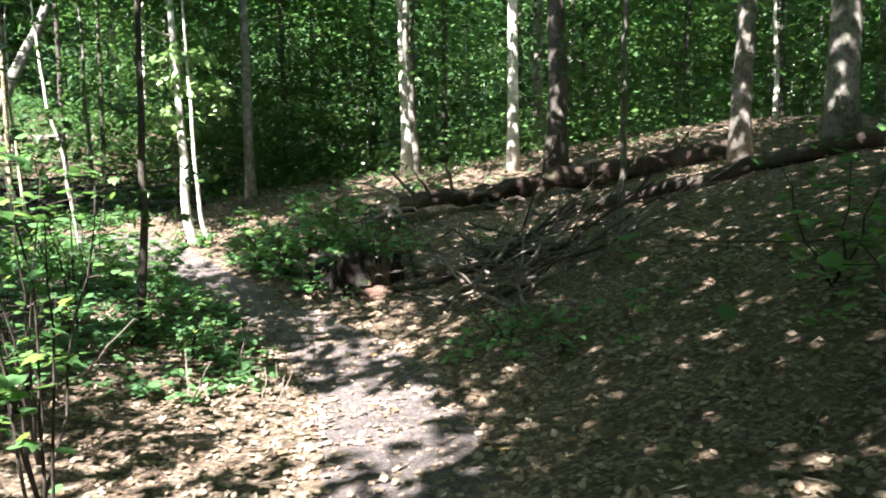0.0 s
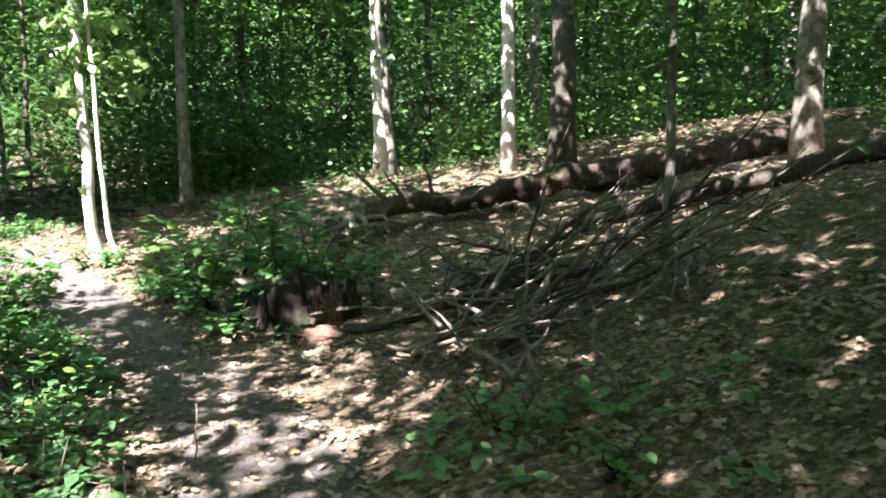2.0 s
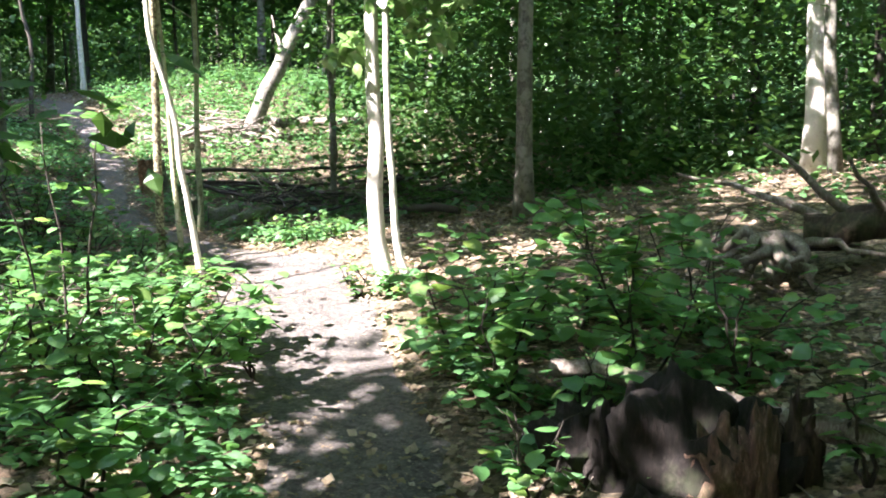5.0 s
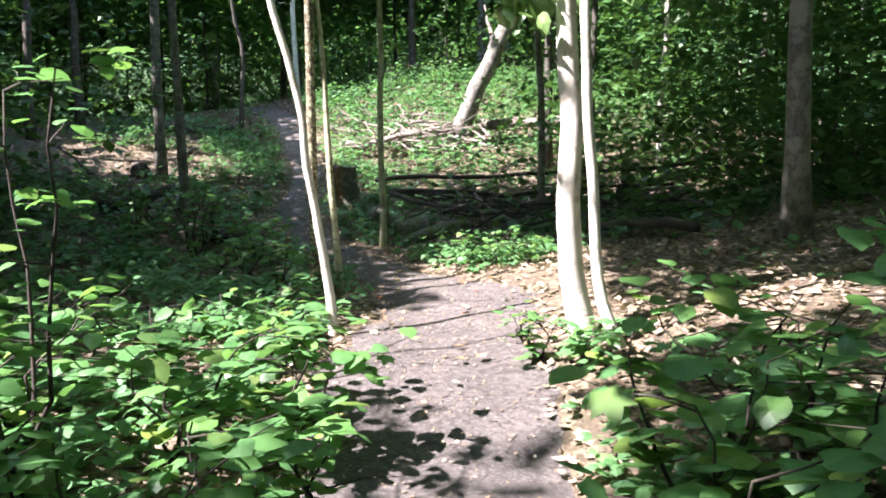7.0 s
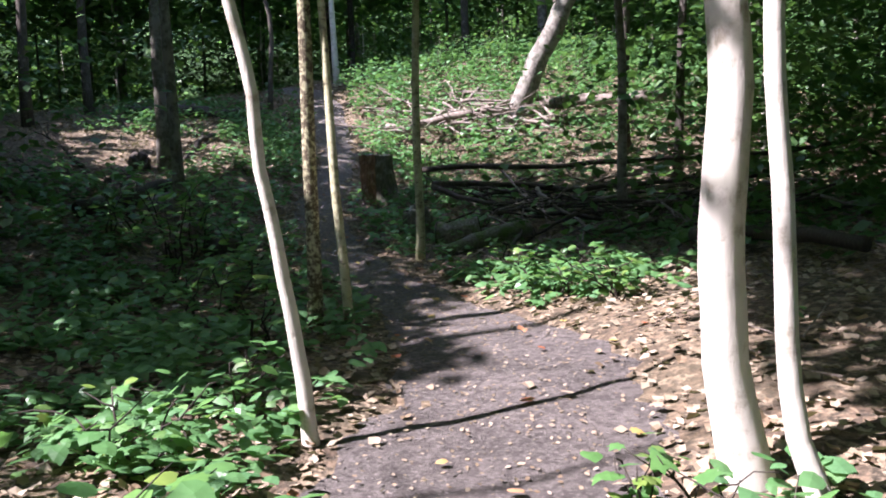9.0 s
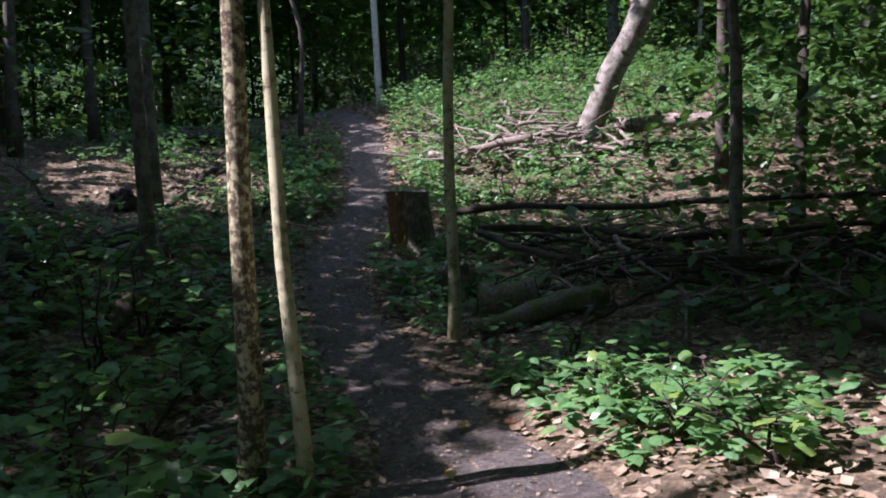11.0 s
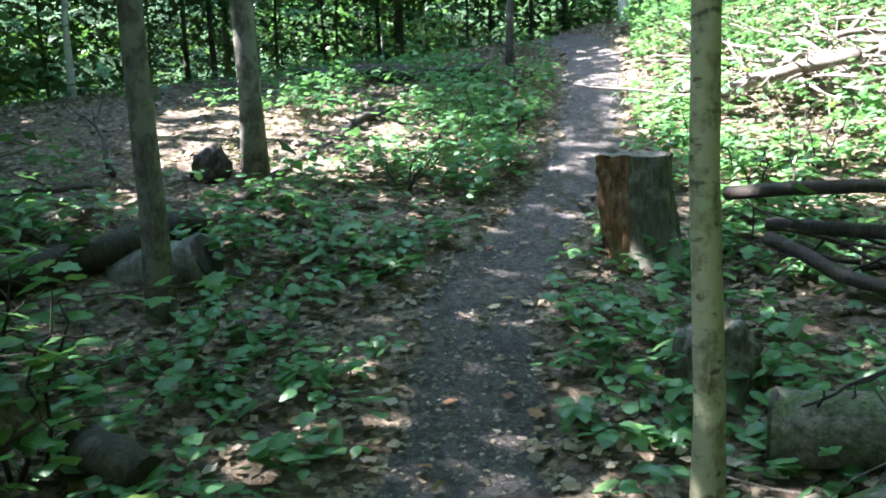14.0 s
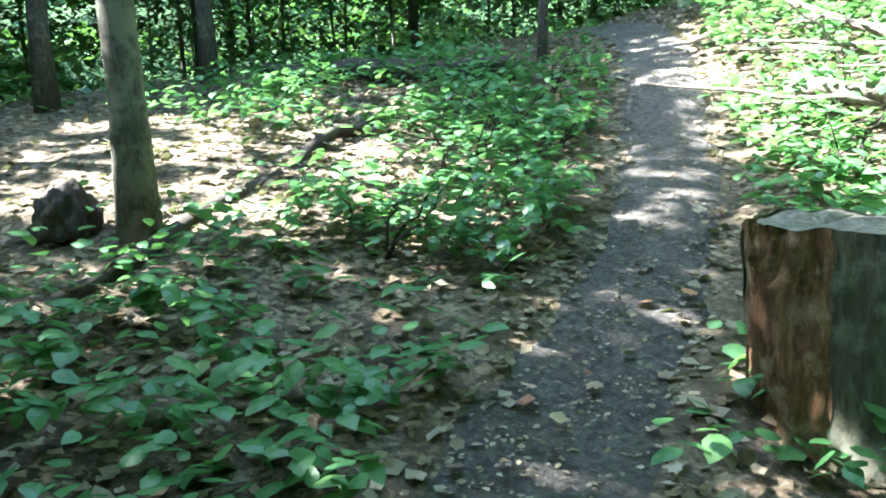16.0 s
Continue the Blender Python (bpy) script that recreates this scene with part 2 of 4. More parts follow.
def ground_z(x, y):
    """Height of the forest floor, for numbers or arrays."""
    x, y = np.asarray(x, float), np.asarray(y, float)
    d = (x[..., None] - _R[:, 0]) ** 2 + (y[..., None] - _R[:, 1]) ** 2
    z = 1.0 + np.exp(-d / 2 / 4.2 ** 2) @ _W
    return z + .025 * np.sin(1.7 * x + .6) * np.sin(1.9 * y + 1.1) + .012 * np.sin(5.1 * x + 2 * y) * np.sin(4.3 * y - x)


TRACK = [(0, -6, .5), (0, 0, .5), (-.1, 3, .55), (-.4, 6, .62), (-1.2, 8.3, .55), (-2.4, 10.2, .5), (-4.5, 12.6, .72), (-5.4, 13.9, .66),
         (-7.2, 15.1, .42), (-8.8, 15.8, .38), (-10, 16.45, .34), (-11, 17.05, .33), (-12.2, 18.3, .33), (-14, 19.7, .36), (-16.2, 21.1, .4), (-19, 22, .4), (-24, 23, .4)]
_T = []
for _i in range(len(TRACK) - 1):
    _p = [np.array(TRACK[max(0, min(len(TRACK) - 1, _i + k))]) for k in (-1, 0, 1, 2)]
    for _u in np.linspace(0, 1, 12, endpoint=False):
        _T.append(.5 * (2 * _p[1] + (_p[2] - _p[0]) * _u + (2 * _p[0] - 5 * _p[1] + 4 * _p[2] - _p[3]) * _u ** 2 + (3 * _p[1] - _p[0] - 3 * _p[2] + _p[3]) * _u ** 3))
_T = np.array(_T)


def off_trail(x, y):
    """Distance from the trail's edge (negative: on the trail)."""
    x, y = np.asarray(x, float), np.asarray(y, float)
    d = np.hypot(x[..., None] - _T[:, 0], y[..., None] - _T[:, 1])
    k = d.argmin(-1)
    return np.take_along_axis(d, k[..., None], -1)[..., 0] - _T[k, 2]


def gz(x, y):
    return float(ground_z(x, y))


def axis(lo, hi, step, far):
    a = np.arange(lo, hi + step / 2, step)
    g = np.cumsum(step * 1.35 ** np.arange(1, 40))
    g = g[g < far]
    return np.concatenate([lo - g[::-1], a, hi + g])


gx, gy = axis(-20, 8, .16, 700), axis(-6, 26, .16, 700)
XX, YY = np.meshgrid(gx, gy)
ZZ = ground_z(XX, YY)
OFF = off_trail(XX, YY)
ZZ = ZZ - .05 * np.clip(1 - np.clip(OFF + .25, 0, None) / .35, 0, 1)
nx, ny = len(gx), len(gy)
idx = np.arange(nx * ny).reshape(ny, nx)
quads = np.stack([idx[:-1, :-1], idx[:-1, 1:], idx[1:, 1:], idx[1:, :-1]], -1).reshape(-1, 4)
ground = new("ground", mesh_from("ground", np.stack([XX, YY, ZZ], -1).reshape(-1, 3), quads, GROUND, True))
tagged(ground, "brown leaf-littered forest floor rising to banks", "ground", kind="structure")

# the trodden trail, a little above the soil, with a ragged edge
tv, tf = [], []
ACROSS = np.linspace(-1, 1, 15)
dirs = np.gradient(_T[:, :2], axis=0)
dirs /= np.linalg.norm(dirs, axis=1)[:, None]
for i, ((x, y, w), (dx, dy)) in enumerate(zip(_T, dirs)):
    wl = w * (1 + .16 * math.sin(i * .9) + .1 * math.sin(i * 2.3 + 1) + rng.normal(0, .09))
    wr = w * (1 + .16 * math.sin(i * .8 + 2) + .1 * math.sin(i * 2.7) + rng.normal(0, .09))
    for s in ACROSS:
        k = s * (wl if s < 0 else wr) * 1.12
        px, py = x + dy * k, y - dx * k
        z = gz(px, py) - .05 + .035 * (1 - s ** 4) + .008 * math.sin(px * 9) * math.sin(py * 11)
        tv.append((px, py, z if abs(s) < .95 else z - .02))
n = len(ACROSS)
for i in range(len(_T) - 1):
    for k in range(n - 1):
        a = i * n + k
        tf.append((a, a + n, a + n + 1, a + 1))
trail = tagged(new("trail", mesh_from("trail", tv, tf, TRAIL, True)), "trodden grey-brown earth footpath through the wood", "path", kind="structure")

# ---- trees ----
# openings in the leaf cover over the sunlit spots: x, y, radius, share of leaves missing
OPEN = [(-1.0, 5.8, .95, 1), (-1.9, 6.1, .8, 1), (-2.7, 6.4, .6, .7), (-.3, 5.2, .6, .9), (-2.6, 4.6, .8, .7), (-2.7, 7.9, .8, .6),
        (-4.5, 12.6, 1.05, 1), (-3.6, 11.7, .8, .95), (-5.5, 12.3, .8, .95), (-4.8, 13.4, .7, .95), (-3.9, 13.1, .5, 1), (-3.3, 13.9, .45, 1), (-2.9, 14.7, .4, 1),
        (-4.2, 11.1, .9, .9), (-4.9, 11.7, .8, .9), (-3.4, 10.4, .6, .6), (-5.9, 14.9, .9, .95), (-6.6, 15.5, .7, .95),
        (-13.2, 22.6, 2.9, .97), (-11.2, 21.3, 1.1, 1), (-12.4, 23.4, 1.5, .95), (-14.4, 21.8, 1.2, .9), (-14.3, 17.0, 1.5, .9), (-15.2, 17.8, 1, .8), (-13.9, 15.9, .5, .9), (-13.1, 18.9, .6, .55),
        (-.8, 17.5, 1.0, .8), (1.3, 16.5, .9, .8), (4.2, 12.4, .9, .7), (-1.0, 10.3, .5, .7), (-2.8, 9, .7, .7), (-1.8, 11.6, .9, .45),
        (1, 21, 3, .6), (6, 20, 3, .6), (-3.0, 15.2, .7, .5), (2, 11.7, .8, .3), (-1.6, 9.3, .5, .5),
        (-3.0, 14.6, .6, .9), (-2.4, 15.3, .5, .5), (-1.0, 7.6, .9, .7), (-.9, 9, .8, .7), (.9, 9.3, .8, .2), (-12.3, 21.0, 2.0, 1), (-13, 25, 2.6, .9), (-2.2, 5.0, .8, .8), (-3.6, 8.4, .5, .9), (-1.0, 3.1, .6, 1), (-1.5, 4.2, .9, .75), (-.8, 4.4, .6, .6), (-3.0, 8.8, 1.0, .7), (-4.9, 13.0, 1.2, 1), (-4.2, 13.6, .5, 1), (-2.4, 11.9, 1.0, .35), (-5.2, 14.1, .9, 1), (-6.2, 15.3, 1.3, 1), (-1.9, 12.3, 1.3, .55), (-9.2, 14.8, 1.2, .3), (0, 11.5, 1.0, .25), (1.0, 12.2, 1.0, .2), (-1.3, 9.9, .6, .7), (-11.5, 23.0, 1.6, .95), (-4.9, 10.9, 1.0, .8), (-5.9, 11.8, .8, .9)]


def in_open(p):
    """Chance for each leaf to be missing, by where its shadow falls."""
    h = p[:, 2] - ground_z(p[:, 0], p[:, 1])
    sx, sy = p[:, 0] - SUN.x / SUN.z * h, p[:, 1] - SUN.y / SUN.z * h
    out = np.zeros(len(p))
    for x, y, r, k in OPEN:
        d = np.hypot(sx - x, sy - y) / r
        out = np.maximum(out, k * np.clip((1.15 - d) / .25, 0, 1))
    # the crowns stand apart above the glade, so that sky shows there
    gap = np.hypot((p[:, 0] + 12.9) / 5.2, (p[:, 1] - 18.4) / 4.4)
    return np.maximum(out, .9 * np.clip((1.2 - gap) / .3, 0, 1) * (h > 3))


def cloud(n, radius, low, high, clumps, spread=.45):
    """Leaf places in clumps inside a crown of that radius."""
    a, r = rng.uniform(0, 6.283, clumps), radius * np.sqrt(rng.uniform(.02, 1, clumps))
    c = np.stack([r * np.cos(a), r * np.sin(a), rng.uniform(low, high, clumps)], -1)
    return c[rng.integers(0, clumps, n)] + rng.normal(0, 1, (n, 3)) * (spread, spread, spread * .35)


def leaves(name, at, lo, hi, mat, template=FLAKE):
    n = len(at)
    v, f = scatter(template, at, rng.uniform(lo, hi, n), rng.uniform(0, 6.283, n), rng.normal(-.2, .32, n), rng.normal(0, .32, n))
    return mesh_from(name, v, f, mat)


def trunk_mesh(base_r, height, lean=(0, 0), kink=.02, sides=10, mat=BARK_GREY, flare=1.5, limbs=5, low=2.2, bends=None):
    n = 14 if bends is None else 30
    z = np.linspace(-.15, height, n) if bends is None else np.concatenate([np.linspace(-.15, 2.8, 22), np.linspace(3.2, height, 8)])
    wob = np.cumsum(rng.normal(0, kink, (n, 2)), 0)
    wob -= wob[0]
    pts = [(lean[0] * h + w[0], lean[1] * h + w[1], h) for h, w in zip(z, wob)]
    if bends is not None:
        # knots of the stem's line: height, sideways x and y
        k = np.array(bends)
        bx, by = (np.interp(z, k[:, 0], k[:, c]) for c in (1, 2))
        pts = [(x + w[0], y + w[1], h) for x, y, h, w in zip(np.convolve(np.pad(bx, 1, "edge"), (.25, .5, .25), "valid"), np.convolve(np.pad(by, 1, "edge"), (.25, .5, .25), "valid"), z, wob)]
    rad = [base_r * (1 - .72 * max(0, h) / height) * (1 + (flare - 1) * math.exp(-max(0, h + .1) / .22)) for h in z]
    body = mesh_from("trunk", *tube(pts, rad, sides, .05), mat, True)
    bits, tips = [], []
    for _ in range(limbs):
        i = rng.integers(min(n - 2, max(2, int(np.searchsorted(z, low)))), n - 1)
        a, ln = rng.uniform(0, 6.283), rng.uniform(.5, 1.4) * (.6 + base_r * 4)
        p = Vector(pts[i])
        q = p + Vector((math.cos(a) * ln, math.sin(a) * ln, ln * rng.uniform(.2, .7)))
        bits.append(tube(bent(p, q, 6, .03), np.linspace(rad[i] * .3, .005, 6), 5, .05))
        tips.append(q)
    return body, [mesh_from("limb", *q, mat, True) for q in bits], tips


def tree(x, y, r, mat, label, height=9.0, lean=(0, 0), kink=.02, crown=(2.4, 4.5, 9.0, 1700), low_leaves=0, low=1.6, sides=10, flare=1.5, limbs=5, name="tree", leaf=.24, group="", spray=None, bends=None, sprigs=()):
    t = thing(name, (x, y, gz(x, y) - .04), label, "tree", group)
    body, arms, tips = trunk_mesh(r, height, lean, kink, sides, mat, flare, limbs, low, bends)
    piece("trunk", body, t)
    for arm in arms:
        piece("limb", arm, t)
    spots = []
    if crown:
        cr, lo, hi, n = crown
        c = cloud(n, cr, lo, hi, max(10, n // 22))
        c[:, :2] += np.array(lean) * (lo + hi) / 2
        spots.append(c)
    if low_leaves:
        c = np.concatenate([np.array(q)[None] + rng.normal(0, (.32, .32, .13), (max(4, low_leaves // max(1, len(tips))), 3)) for q in tips])
        spots.append(c)
    if spots or spray:
        c = np.concatenate(spots) if spots else np.zeros((0, 3))
        c = c[rng.random(len(c)) > in_open(c + np.array(t.location)[None])]
        if spray:
            k, lo, hi, wide = spray
            c = np.concatenate([c, cloud(k, wide, lo, hi, max(4, k // 9), .16)])
        if len(c):
            big = c[:, 2] > 4.2
            n = len(c)
            v, f = scatter(FLAKE if not (low_leaves or spray) else SMALL, c, np.where(c[:, 2] > 4.2, rng.uniform(leaf * .8, leaf * 1.25, n), rng.uniform(.09, .15, n)),
                           rng.uniform(0, 6.283, n), rng.normal(-.25, .4, n), rng.normal(0, .4, n))
            piece("crown", mesh_from("crown", v, f, CANOPY), t)
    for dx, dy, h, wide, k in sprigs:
        # a flat layer on a thin bough, sunlight put into its brighter leaf colour
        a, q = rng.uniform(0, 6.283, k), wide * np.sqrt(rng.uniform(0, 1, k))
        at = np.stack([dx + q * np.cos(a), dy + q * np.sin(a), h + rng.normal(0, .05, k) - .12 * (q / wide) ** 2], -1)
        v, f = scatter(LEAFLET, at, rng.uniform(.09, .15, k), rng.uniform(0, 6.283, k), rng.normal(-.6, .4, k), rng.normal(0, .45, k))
        piece("sprig", mesh_from("sprig", v, f, SUNLEAF), t, "flat layer of leaves in a green brightened for sunlight")
    return t


THIN = (-3.64, 13.2)
tree(-3.97, 13.34, .072, BARK_PALE, "pale smooth-barked young tree in full sun beside the path", 8, (-.045, .01), .004, (1.6, 4.5, 8, 700), 300, 3.0, 14, 1.35, 8, sprigs=((-.3, -.05, 2.05, .22, 110), (.28, .05, 2.5, .4, 190), (-.25, .1, 2.65, .34, 130), (.35, .1, 2.2, .25, 60), (0, 0, 3.0, .5, 150)),
     bends=((-.2, .03, .01), (0, 0, 0), (.3, -.075, -.04), (.65, -.1, -.05), (1.0, -.098, -.05), (1.25, -.082, -.04), (1.6, -.12, -.06), (2.6, -.16, -.05), (8, -.4, 0)))
tree(THIN[0], THIN[1], .034, BARK_PALE, "thin pale crooked stem leaning against a sunlit tree", 6, (-.075, -.04), .003, None, 40, 3.0, 10, 1.3, 3,
     bends=((-.2, .06, .03), (0, 0, 0), (.26, -.12, -.05), (.6, -.155, -.06), (.9, -.16, -.065), (1.2, -.185, -.075), (2, -.2, -.08), (6, -.35, -.1)))
tree(-5.53, 12.8, .03, BARK_PALE, "thin pale crooked sapling at the path's edge", 6, (-.09, -.05), .004, (1, 4, 6, 200), 60, 3.0, 10, 1.3, 4,
     bends=((-.2, .03, .03), (0, .0, .0), (.3, -.02, -.02), (.65, -.04, -.05), (1.0, -.085, -.09), (1.2, -.12, -.12), (1.4, -.10, -.11), (1.7, -.16, -.16), (2.2, -.26, -.24), (6, -.5, -.4)))
tree(-7.2, 14.1, .048, BARK_SPOT, "slim tree with lichen-spotted brown bark beside the path", 8, (0, .005), .008, (1.8, 4.2, 8, 900), 60, 2.6, 12, 1.3, 4)
tree(-7.0, 14.23, .031, BARK_SMOOTH, "slender leaning tan sapling next to a spotted trunk", 7, (-.06, -.02), .010, (1.2, 4.5, 7, 400), 0, 2.8, 10, 1.2, 3)
tree(-8.65, 16.45, .043, BARK_SMOOTH, "slim straight sapling with ringed yellowish-grey bark", 8, (-.01, .0), .012, (1.8, 4.2, 8, 900), 40, 2.6, 12, 1.25, 4)
tree(-11.15, 15.35, .066, BARK_GREY, "young grey tree beside a short cut log", 9, (-.015, -.01), .012, (2, 4.5, 9, 1100), 40, 2.6, 12, 1.3, 4, spray=(70, 1.7, 2.6, .8))
tree(-13.15, 16.25, .082, BARK_GREY, "grey tree standing at the edge of sunlit leaf litter", 10, (0, 0), .012, (2.2, 5, 10, 1200), 60, 2.2, 12, 1.35, 5, spray=(110, 1.4, 2.6, 1.0))
tree(-3.58, 15.78, .092, BARK_GREY, "straight grey-brown tree on the bank", 11, (0, 0), .012, (2.5, 4.5, 10, 1500), 120, 2.4, 12, 1.5, 6, spray=(130, 1.8, 3.4, 1.0))
tree(-.72, 17.3, .12, BARK_PALE, "pale tree with sunlit bark on the far bank", 11, (-.01, 0), .03, (2.5, 5, 10, 1200), 80, 2.6, 10, 1.5, 5)
tree(-.5, 17.1, .07, BARK_GREY, "thin grey stem beside a pale trunk", 9, (-.05, 0), .03, None, 80, 2.2, 8, 1.3, 4)
tree(1.33, 16.2, .12, BARK_PALE, "tall pale sunlit trunk behind the fallen log", 12, (0, 0), .012, (2.5, 5, 11, 1300), 60, 3, 10, 1.3, 5)
tree(2.0, 15.2, .19, BARK_DARK, "thick dark trunk behind the fallen log", 12, (0, 0), .015, (3, 4.5, 11, 1800), 80, 2.8, 12, 1.4, 6)
tree(4.25, 12.2, .15, BARK_GREY, "tall sun-flecked grey trunk on the leafy bank", 12, (-.01, 0), .015, (3, 4.5, 11, 1700), 80, 3, 12, 1.4, 6, spray=(140, 1.6, 3.2, 1.3))
tree(4.75, 10.2, .2, BARK_GREY, "large grey trunk on the bank above the trail", 12, (0, 0), .012, (3.2, 4.5, 11, 2000), 60, 2.8, 12, 1.4, 6)
tree(1.95, 9.45, .042, BARK_GREY, "slim sapling on the leafy slope", 6, (-.03, .02), .02, (1.4, 3, 6, 500), 140, 1.6, 8, 1.4, 7, spray=(130, 1.0, 2.4, .8))
tree(-2.98, 8.1, .045, BARK_DARK, "dark slim sapling on the sunlit verge", 6, (.035, .0), .025, (1.3, 3.2, 6, 400), 110, 1.9, 8, 1.4, 6, spray=(150, 1.3, 2.6, .8))
tree(-3.85, 6.9, .1, BARK_DARK, "dark tree trunk at the verge of the trail", 9, (-.01, 0), .02, (2.4, 4.2, 9, 1500), 100, 2, 10, 1.4, 6, spray=(170, 1.4, 2.8, .9))
tree(-7.5, 18.2, .05, BARK_GREY, "slim grey sapling in the shaded hollow", 8, (-.01, 0), .02, (2, 4, 8, 1000), 100, 2.3, 8, 1.3, 5, spray=(130, 1.3, 3.0, .9))
tree(-9.5, 21.4, .08, BARK_DARK, "dark slim tree behind the brush", 9, (0, 0), .02, (2, 4, 9, 1000), 120, 2.2, 8, 1.4, 6)
tree(-8.2, 20.5, .06, BARK_DARK, "dark slim tree in the shaded hollow", 9, (0, .02), .02, (2, 4, 9, 1000), 120, 2, 8, 1.4, 6)
tree(-16.2, 20.0, .05, BARK_DARK, "dark crooked sapling at the path's crest", 6, (.04, .03), .05, (1.5, 3, 6, 400), 120, 2, 8, 1.3, 5)
tree(-17.2, 22.4, .07, BARK_PALE, "pale slim tree near the path's crest", 8, (0, 0), .02, (1.8, 3.5, 8, 700), 140, 2, 8, 1.3, 6)

# broken trunk leaning over the heap of branches
lean = thing("leaning_trunk", (-11.95, 21.5, gz(-11.95, 21.5)), "sunlit grey dead trunk leaning out of a brush heap", "dead tree")
piece("trunk", mesh_from("trunk", *tube(bent((0, 0, -.2), (1.9, 1.1, 4.4), 12, .03), np.linspace(.18, .1, 12), 12, .09), BARK_GREY, True), lean)
piece("snag", mesh_from("snag", *tube(bent((.8, .5, 1.9), (.3, .9, 2.7), 6, .03), np.linspace(.05, .012, 6), 6, .08), STICK, True), lean)

# canopy trees out of the line of walk, three of a kind repeated
forms = []
for k, (r, h, cr, lo, n, mat) in enumerate(((.14, 13, 3.2, 4.2, 1150, BARK_GREY), (.09, 10, 2.6, 2.0, 950, BARK_DARK), (.18, 14, 3.6, 4.6, 1250, BARK_GREY), (.05, 7, 2.0, .9, 900, BARK_PALE), (.07, 9, 2.4, 1.4, 950, BARK_DARK))):
    body, arms, tips = trunk_mesh(r, h, (rng.normal(0, .015), rng.normal(0, .015)), .02, 8, mat, 1.4, 7, 2.2)
    spots = cloud(n, cr, lo, h, n // 18, .42)
    forms.append((body, arms, spots, leaves("crown", spots, .15, .27, CANOPY)))
LABELS = ("tall grey woodland tree with a high leafy crown", "dark slim woodland tree in full leaf", "thick grey woodland tree with a broad crown",
          "young pale understorey tree leafy from near the ground", "dark leafy understorey tree in the shaded wood")


def free(x, y):
    """Whether a tree may stand there: off the trail, the glade and the walker's view of the hollow."""
    if off_trail(x, y) < 2.0 or y < -14:
        return False
    near = [(-.5, 8, 5.2), (-3, 11.5, 5.5), (-7, 14.5, 5.5), (-11, 17, 5.2), (0, 3, 3.2), (1, 12.5, 4.3), (-14, 19, 3.6), (-13, 22.3, 3)]
    return all(math.hypot(x - a, y - b) > r for a, b, r in near)


made = {}
stands, tries = [], 0
while len(stands) < 320 and tries < 20000:
    tries += 1
    x, y = rng.uniform(-48, 30), rng.uniform(-13, 58)
    if free(x, y) and all(math.hypot(x - a, y - b) > 1.6 for a, b in stands):
        stands.append((x, y))
for x, y in stands:
    k = int(rng.choice(5, p=(.10, .25, .05, .33, .27)))
    s = rng.uniform(.85, 1.2)
    body, arms, spots, crown = forms[k]
    t = thing("woodland_tree", (0, 0, 0), LABELS[k], "tree", "trees of the surrounding wood")
    t.matrix_basis = pose(x, y, gz(x, y) - .05, 0, 0, rng.uniform(0, 360)) @ Matrix.Scale(s, 4)
    piece("trunk", body, t)
    for arm in arms:
        piece("limb", arm, t)
    w = spots @ np.array(t.matrix_basis.to_3x3()).T + np.array(t.matrix_basis.translation)
    gone = rng.random(len(w)) < in_open(w)
    piece("crown", leaves("crown", spots[~gone], .15, .27, CANOPY) if gone.sum() > 3 else crown, t)

# high leaf cover of the neighbouring crowns above the walk, open over the sunlit spots
n = 235000
clump = np.stack([rng.uniform(-24, 9, 8500), rng.uniform(-12, 36, 8500), rng.uniform(5.2, 8.8, 8500)], -1)
clump = clump[(clump[:, 1] < 23) | (clump[:, 0] < -2)]
c = clump[rng.integers(0, len(clump), n)] + rng.normal(0, 1, (n, 3)) * (.55, .55, .16)
c[:, 2] += ground_z(c[:, 0], c[:, 1])
c = c[rng.random(n) > in_open(c)]
tagged(new("leaf_canopy", leaves("leaf_canopy", c, .16, .28, COVERING)), "green leaf canopy of overhanging branches above the trail", "foliage", kind="stuff")
# unseen thick boughs, added overhead to keep the slope and far trail in shade
SHADED = [(.8, 5, 4.2, 11, 4800), (-12.3, -7.3, 14.3, 18.4, 900), (-9, -1.5, 16.6, 25, 10500), (-7.6, -4.6, 16.2, 18.8, 1500), (-11.5, -6.2, 10.5, 14.2, 900), (-10.8, -8, 18.3, 20.2, 1600)]
c = np.concatenate([np.stack([rng.uniform(a, b, k), rng.uniform(y0, y1, k), np.zeros(k)], -1) for a, b, y0, y1, k in SHADED])
n = len(c)
h = rng.uniform(4.6, 7.2, n)
c += np.stack([SUN.x / SUN.z * h, SUN.y / SUN.z * h, h], -1)
c[:, 2] += ground_z(c[:, 0], c[:, 1])
c = c[rng.random(n) > in_open(c)]
tagged(new("low_boughs", leaves("low_boughs", c, .14, .24, COVERING)), "unseen leafy boughs added to shade the slope and trail", "foliage", kind="stuff")
# band of extra leaves added overhead to block sun from the deeper wood
n = 42000
c = np.stack([rng.uniform(-42, -17, n), rng.uniform(4, 34, n), rng.uniform(6, 11, n)], -1)
c = c[(np.sin(c[:, 0] * .9 + c[:, 1] * .4) * np.sin(c[:, 1] * .8 - c[:, 0] * .3) > -.45) & (rng.random(n) > in_open(c))]
tagged(new("bough_cover", leaves("bough_cover", c, .3, .5, COVERING)), "thick leafy boughs added to shade the deeper wood", "foliage", kind="stuff")
n = 120000
clump = np.stack([rng.uniform(-60, 42, 640), rng.uniform(-28, 72, 640), rng.uniform(9, 15, 640)], -1)
